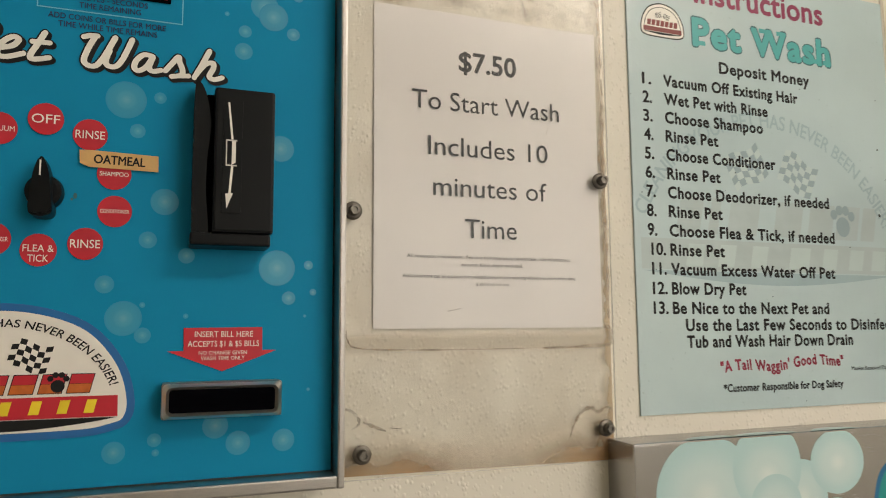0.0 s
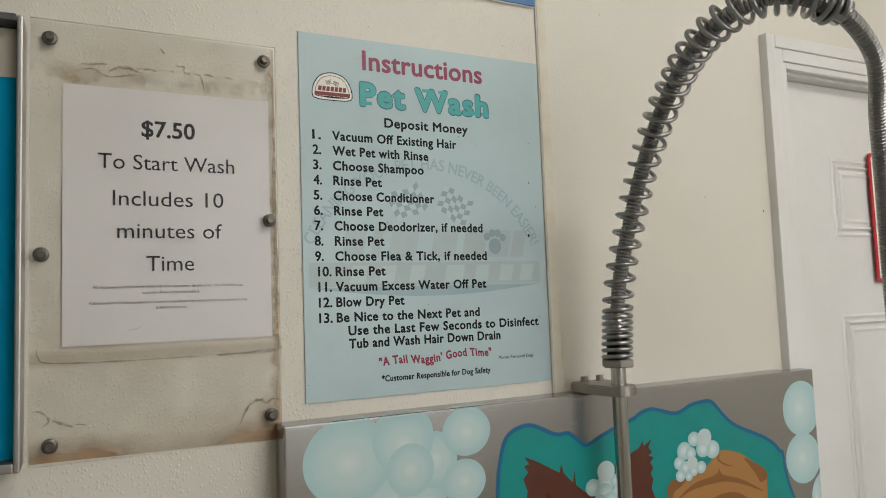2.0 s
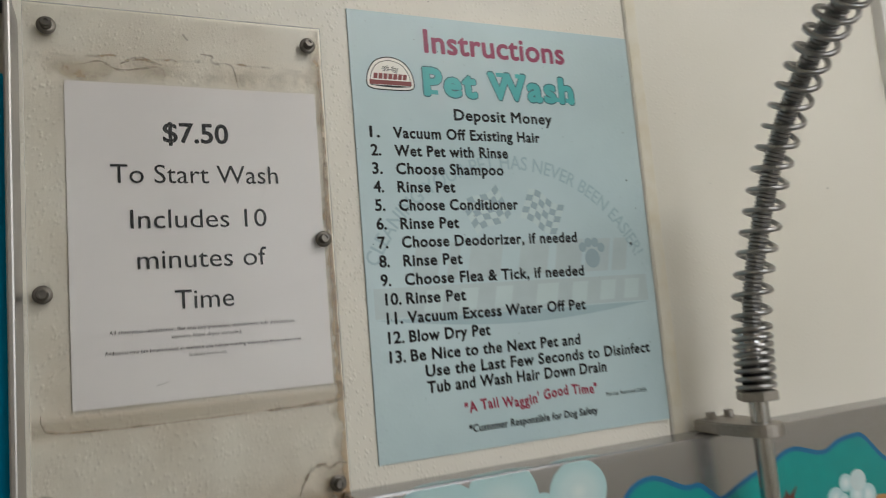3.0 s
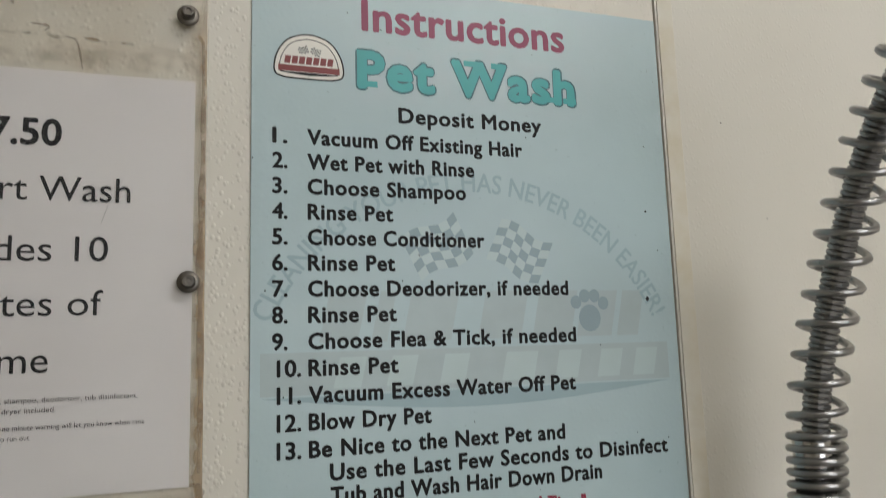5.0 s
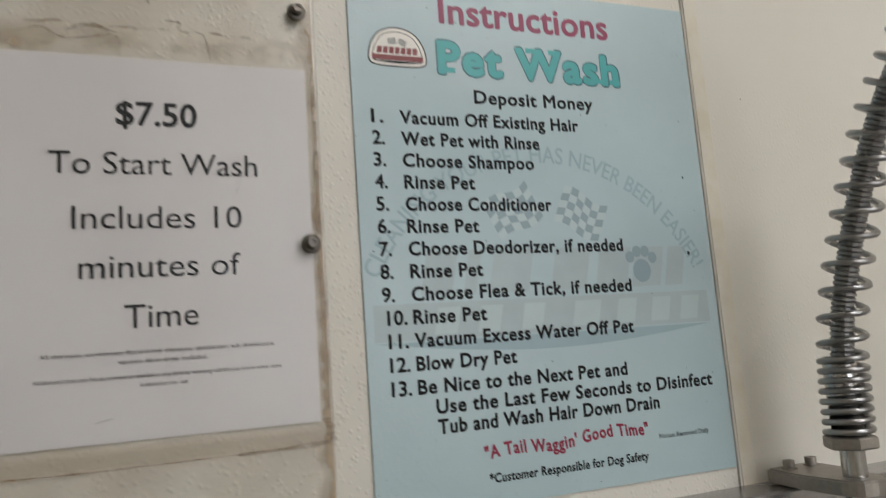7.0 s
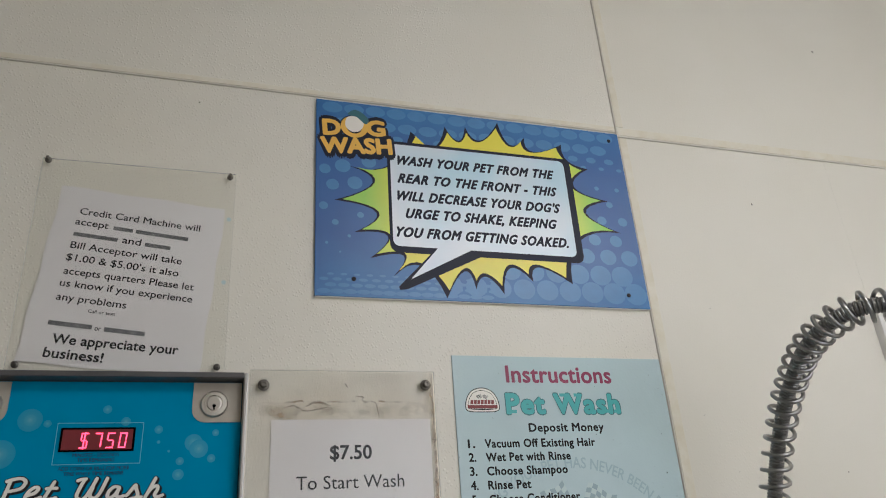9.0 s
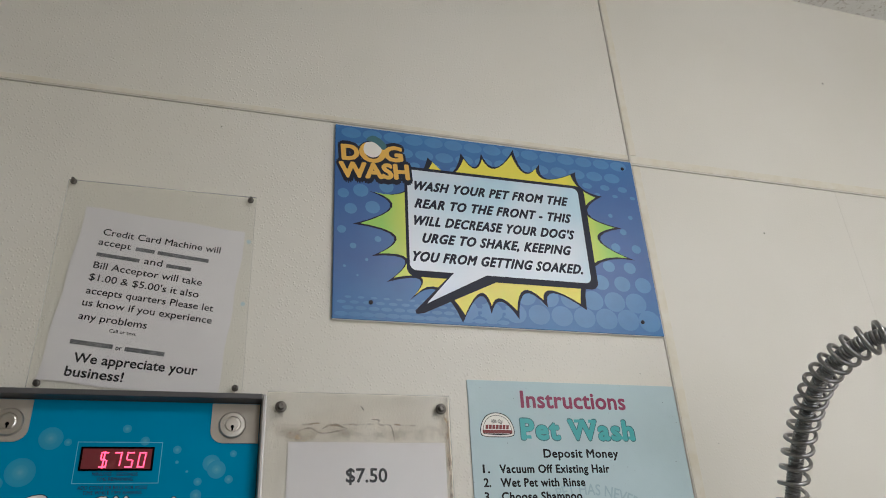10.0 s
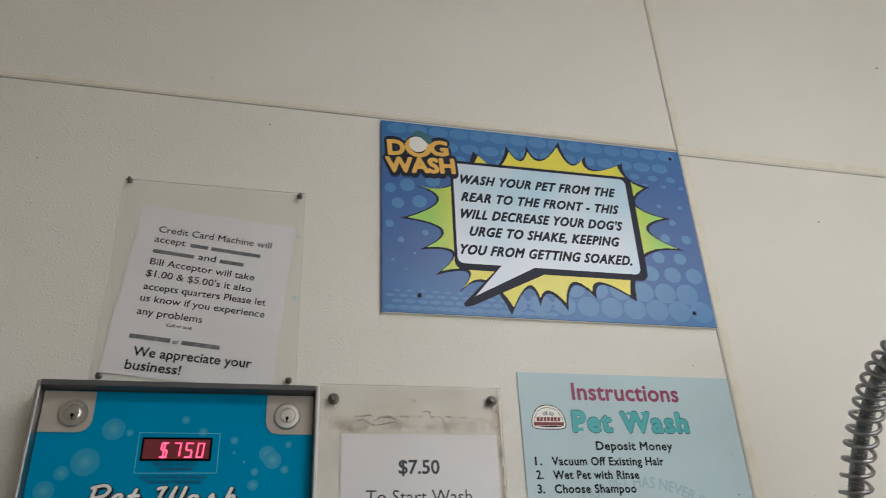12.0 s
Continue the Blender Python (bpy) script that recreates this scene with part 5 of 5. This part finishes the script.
def splash():
    t = thing("splash_panel", (0.80, -0.02, 0.95), "brushed stainless steel splash panel with cartoon bubble decals", "splash panel")
    X0, X1, TOP, BOT, F = 0.3625, 1.2420, 1.4325, 0.95, -0.0430
    body = bmesh.new()
    block(X0, X1, F, -0.0175, BOT, TOP, 0.0022, bm=body)
    block(X0 + 0.001, 1.205, -0.0178, -0.0005, BOT, TOP - 0.0006, 0.001, bm=body)
    panel = part("panel", body, M_STEEL, t)
    y = F - 0.00006

    def clip(pts):
        return [(min(max(x, X0 + 0.0015), X1 - 0.0015), min(max(z, BOT), TOP - 0.0015)) for x, z in pts]

    bubbles = ((0.4870, 1.3250, 0.0450, 0.046), (0.5280, 1.3230, 0.0330, 0.034), (0.5470, 1.3740, 0.0300, 0.034), (0.4370, 1.3860, 0.0540, 0.0500), (0.5060, 1.4040, 0.0400, 0.0420),
               (0.5140, 1.3660, 0.0310, 0.0310), (0.5860, 1.3430, 0.0300, 0.0270), (0.5915, 1.4030, 0.0340, 0.0300), (1.2630, 1.2260, 0.0460, 0.0440), (1.2040, 1.2930, 0.0410, 0.0400), (1.2075, 1.3720, 0.0440, 0.0440))
    for k, (x, z, rx, rz) in enumerate(bubbles):
        part("bubble_decal", sheet(clip(ring(x, z, rx, rz, 48)), y - 0.00002 * k), M_SOFTBUBBLE, panel, "pale aqua bubble decal")
    # decal edges that fold over the top
    for x, rx in ((0.446, 0.030), (0.506, 0.038), (0.5915, 0.030)):
        fold = bmesh.new()
        vs = [fold.verts.new((x + rx * a, F + b, TOP + 0.0006)) for a, b in ((-1, 0.0), (1, 0.0), (0.85, 0.006), (0.5, 0.011), (0.0, 0.013), (-0.5, 0.010), (-0.85, 0.005))]
        fold.faces.new(vs)
        part("bubble_fold", fold, M_AQUA, panel)
    blob = flowing([(0.622, 1.10), (0.630, 1.305), (0.636, 1.359), (0.650, 1.392), (0.684, 1.402), (0.724, 1.386), (0.745, 1.385), (0.760, 1.375), (0.774, 1.366), (0.799, 1.375), (0.829, 1.385), (0.856, 1.392),
                    (0.874, 1.400), (0.896, 1.402), (0.937, 1.392), (0.966, 1.401), (0.993, 1.404), (1.013, 1.400), (1.052, 1.365), (1.122, 1.335), (1.150, 1.313), (1.160, 1.287), (1.156, 1.10)], 6)
    part("decal_edge", sheet(offset_outline(blob, 0.0010), y), M_BLOBEDGE, panel, "blue edge of the vinyl decal")
    part("decal_field", sheet(offset_outline(blob, -0.0045), y - 0.00004), M_BLOBTEAL, panel, "teal vinyl decal")

    tufts = [(0.664, 1.18), (0.672, 1.298), (0.677, 1.317), (0.671, 1.333), (0.679, 1.341), (0.673, 1.349), (0.681, 1.351), (0.674, 1.361), (0.689, 1.355), (0.706, 1.346), (0.728, 1.334), (0.731, 1.345), (0.735, 1.332),
             (0.749, 1.318), (0.752, 1.334), (0.754, 1.314), (0.768, 1.303), (0.795, 1.292), (0.820, 1.298), (0.821, 1.336), (0.826, 1.326), (0.835, 1.333), (0.852, 1.345), (0.865, 1.350), (0.872, 1.358), (0.874, 1.351),
             (0.889, 1.360), (0.882, 1.348), (0.888, 1.341), (0.882, 1.337), (0.891, 1.333), (0.884, 1.327), (0.889, 1.319), (0.884, 1.312), (0.888, 1.303), (0.884, 1.292), (0.888, 1.281), (0.900, 1.255), (0.905, 1.18)]
    part("brown_shape", sheet(tufts, y - 0.00008), M_BROWN, panel, "dark brown tufted decal shape")
    part("dark_inner_shape", sheet([(0.700, 1.20), (0.706, 1.312), (0.735, 1.275), (0.745, 1.20)], y - 0.00010), M_INNER, panel)
    head = flowing([(0.905, 1.10), (0.914, 1.258), (0.916, 1.288), (0.928, 1.297), (0.965, 1.299), (0.995, 1.310), (1.011, 1.322), (1.028, 1.327), (1.062, 1.318), (1.091, 1.301), (1.111, 1.288), (1.116, 1.262), (1.100, 1.10)], 6)
    part("tan_shape", sheet(head, y - 0.00014), M_TAN, panel, "tan decal shape")
    shades = ([(0.913, 1.279), (0.916, 1.292), (0.927, 1.297), (0.950, 1.295), (0.940, 1.286), (0.925, 1.279), (0.919, 1.262)], [(1.070, 1.310), (1.091, 1.301), (1.113, 1.288), (1.118, 1.275), (1.103, 1.269), (1.094, 1.282), (1.080, 1.298)],
              [(0.931, 1.268), (0.963, 1.286), (1.008, 1.293), (1.016, 1.301), (1.024, 1.291), (1.062, 1.279), (1.109, 1.254), (1.062, 1.272), (1.020, 1.281), (0.963, 1.278)],
              [(1.025, 1.324), (1.017, 1.316), (1.029, 1.307), (1.049, 1.300), (1.030, 1.304), (1.013, 1.315)], [(0.972, 1.225), (0.995, 1.256), (1.030, 1.264), (1.066, 1.254), (1.086, 1.222), (1.030, 1.195)])
    for k, pts in enumerate(shades):
        part("tan_shade_shape", sheet(flowing(pts, 5), y - 0.00020 - 0.00004 * k), M_TANDARK, panel)
    foam = ((0.969, 1.350, 0.0116, 0), (1.005, 1.331, 0.0144, 0), (0.986, 1.334, 0.0136, 0), (0.949, 1.335, 0.0141, 0), (0.938, 1.319, 0.0103, 0), (0.961, 1.330, 0.0104, 0), (0.980, 1.308, 0.0097, 0), (0.949, 1.311, 0.0104, 0),
            (0.965, 1.305, 0.0086, 0), (0.939, 1.301, 0.0094, 0), (0.955, 1.298, 0.0071, 0), (0.990, 1.350, 0.0140, 1), (0.963, 1.316, 0.0105, 1), (0.781, 1.307, 0.0125, 0), (0.803, 1.310, 0.0151, 0),
            (0.821, 1.311, 0.0102, 0), (0.825, 1.294, 0.0119, 1), (0.800, 1.296, 0.0158, 0), (0.791, 1.285, 0.0124, 0), (0.809, 1.284, 0.0143, 0), (0.804, 1.326, 0.0149, 1))
    for k, (x, z, r, white) in enumerate(foam):
        part("foam_decal", sheet(ring(x, z, r, r * 0.92, 24), y - 0.0005 - 0.00003 * k), M_FOAM if white else M_SOFTFOAM, panel)


splash()


# ---- the spray hose ----


def along(points, steps):
    a, out = [Vector(p) for p in points], []
    for i in range(len(a) - 1):
        p = [a[max(i - 1, 0)], a[i], a[i + 1], a[min(i + 2, len(a) - 1)]]
        for s in range(steps):
            t = s / steps
            out.append(0.5 * (2 * p[1] + (p[2] - p[0]) * t + (2 * p[0] - 5 * p[1] + 4 * p[2] - p[3]) * t * t + (3 * p[1] - p[0] - 3 * p[2] + p[3]) * t ** 3))
    return out + [a[-1]]


def spray_hose():
    t = thing("spray_hose", (0.798, -0.088, 1.0), "steel spring-guarded spray hose arching over the splash panel", "spray hose")
    px, py = 0.798, -0.088
    pipe = bmesh.new()
    tube([(px, py, 1.02), (px, py, 1.25), (px, py, 1.4730)], 0.0098, 40, pipe)
    part("riser_pipe", pipe, M_CHROME, t, "chrome riser pipe", smooth=False)
    elbow = bmesh.new()
    tube([(px, py, 1.03), (px, py + 0.003, 1.012), (px, py + 0.015, 1.003), (px, -0.043, 1.0)], 0.013, 16, elbow)
    part("elbow", elbow, M_CHROME, t, smooth=True)
    # clamp plate on top of the splash panel
    outl = [(0.776, -0.012), (0.831, -0.012), (0.829, -0.050)] + [(px + 0.0225 * math.cos(radians(a)), py + 0.0225 * math.sin(radians(a))) for a in range(10, -191, -15)] + [(0.772, -0.050)]
    bm = bmesh.new()
    lo = [bm.verts.new((x, y, 1.4335)) for x, y in outl]
    hi = [bm.verts.new((x, y, 1.4465)) for x, y in outl]
    bm.faces.new(hi[::-1])
    bm.faces.new(lo)
    for k in range(len(lo)):
        j = (k + 1) % len(lo)
        bm.faces.new((lo[k], hi[k], hi[j], lo[j]))
    bmesh.ops.recalc_face_normals(bm, faces=bm.faces[:])
    bmesh.ops.bevel(bm, geom=[e for e in bm.edges if abs(e.verts[0].co.z - e.verts[1].co.z) < 1e-5], offset=0.0016, segments=2, affect="EDGES")
    clamp = part("clamp", bm, M_CLAMP, t, "flat cast clamp plate")
    for bx in (0.789, 0.816):
        part("bolt", turned(((0.0070, 0), (0.0070, 0.0015), (0.0052, 0.0015), (0.0052, 0.0075), (0.0030, 0.0075), (0.0026, 0.0050)), (bx, -0.026, 1.4465), "z", 16), M_CLAMP, clamp)
    part("nut", turned(((0.0200, 0), (0.0215, 0.0015), (0.0215, 0.0090), (0.0200, 0.0105)), (px, py, 1.4700), "z", 6), M_CLAMP, t, "hexagonal nut")
    part("sleeve", turned(((0.0135, 0), (0.0135, 0.066), (0.0120, 0.068)), (px, py, 1.4800), "z", 24), M_CHROME, t, "chrome sleeve", smooth=True)
    way = [(0.798, -0.088, 1.480), (0.803, -0.092, 1.571), (0.811, -0.113, 1.661), (0.813, -0.149, 1.744), (0.803, -0.207, 1.809), (0.789, -0.279, 1.851), (0.805, -0.347, 1.870), (0.865, -0.379, 1.857), (0.937, -0.374, 1.816), (0.989, -0.341, 1.756), (1.031, -0.315, 1.678), (1.056, -0.299, 1.593), (1.065, -0.294, 1.503)]
    curve = along(way, 40)
    # even spacing along the way
    total, marks = 0.0, [0.0]
    for a, b in zip(curve, curve[1:]):
        total += (b - a).length
        marks.append(total)
    step = 0.0011
    even = [Vector([np.interp(s, marks, [c[i] for c in curve]) for i in range(3)]) for s in np.arange(0, total, step)]
    ribs = 4
    part("hose", tube(even[30:], lambda i: 0.0098 if (i % ribs) < 3 else 0.0084, 16), M_HOSE, t, "ribbed metal hose", smooth=False)
    # the spring round it
    spring_len = 0.60
    fine, ang, up, s = [], 0.0, Vector((1, 0, 0)), 0.0
    n_total = int(spring_len / 0.0005)
    for k in range(n_total):
        s = k * 0.0005
        pitch = 0.0086 if s < 0.064 else (min(0.0228, 0.0120 + (s - 0.064) * 0.45) if s < 0.26 else max(0.0175, 0.0228 - (s - 0.26) * 0.030))
        if s > spring_len - 0.02:
            pitch = 0.009
        ang += 2 * math.pi * 0.0005 / pitch
        i = min(int(s / step), len(even) - 3)
        f = s / step - i
        p, d = even[i].lerp(even[i + 1], min(f, 1)), (even[i + 2] - even[i]).normalized()
        up = (up - d * up.dot(d)).normalized()
        w = d.cross(up)
        fine.append((ang, p + 0.0182 * (math.cos(ang) * up + math.sin(ang) * w)))
    pts, last = [], -1
    for a, p in fine:
        if a - last > 2 * math.pi / 22:
            pts.append(p)
            last = a
    part("spring", tube(pts, 0.0029, 8), M_SPRING, t, "open steel coil spring", smooth=True)
    i_end = int(spring_len / step)
    end = even[i_end - 12:i_end + 8]
    part("spring_ferrule", tube(end, 0.0150, 20), M_CHROME, t, "metal end ferrule", smooth=True)


spray_hose()


# ---- the red-bordered notice on the door ----


def door_notice():
    t = thing("door_notice", (1.63, 0.02, 1.573), "white notice with a red border on the door", "notice")
    part("card", sheet(rounded(1.5325, 1.734, 1.573, 1.825, 0.008), 0.0190, 0.002), M_BORDERRED, t, "red border")
    part("card_face", sheet(rounded(1.5395, 1.727, 1.580, 1.818, 0.004), 0.0186), M_WHITE, t)


door_notice()


def wall_marks():
    """Small scuffs and drill marks on the wall panels."""
    bm = bmesh.new()
    rng = random.Random(9)
    spots = [(0.020, 2.30, 0.0012), (1.07, 1.72, 0.001), (1.205, 1.70, 0.0016), (1.02, 2.21, 0.0018), (1.30, 2.62, 0.003), (-0.30, 2.20, 0.0012)]
    spots += [(rng.uniform(-0.5, 1.2), rng.uniform(1.2, 2.8), rng.uniform(0.0004, 0.0009)) for _ in range(40)]
    for x, z, r in spots:
        sheet(ring(x, z, r, r * rng.uniform(0.8, 1.4), 8), -0.0003, bm=bm)
    tagged(finish("wall_specks", bm, M_SCREW), "small dark specks on the wall panels", "specks", kind="stuff")


wall_marks()
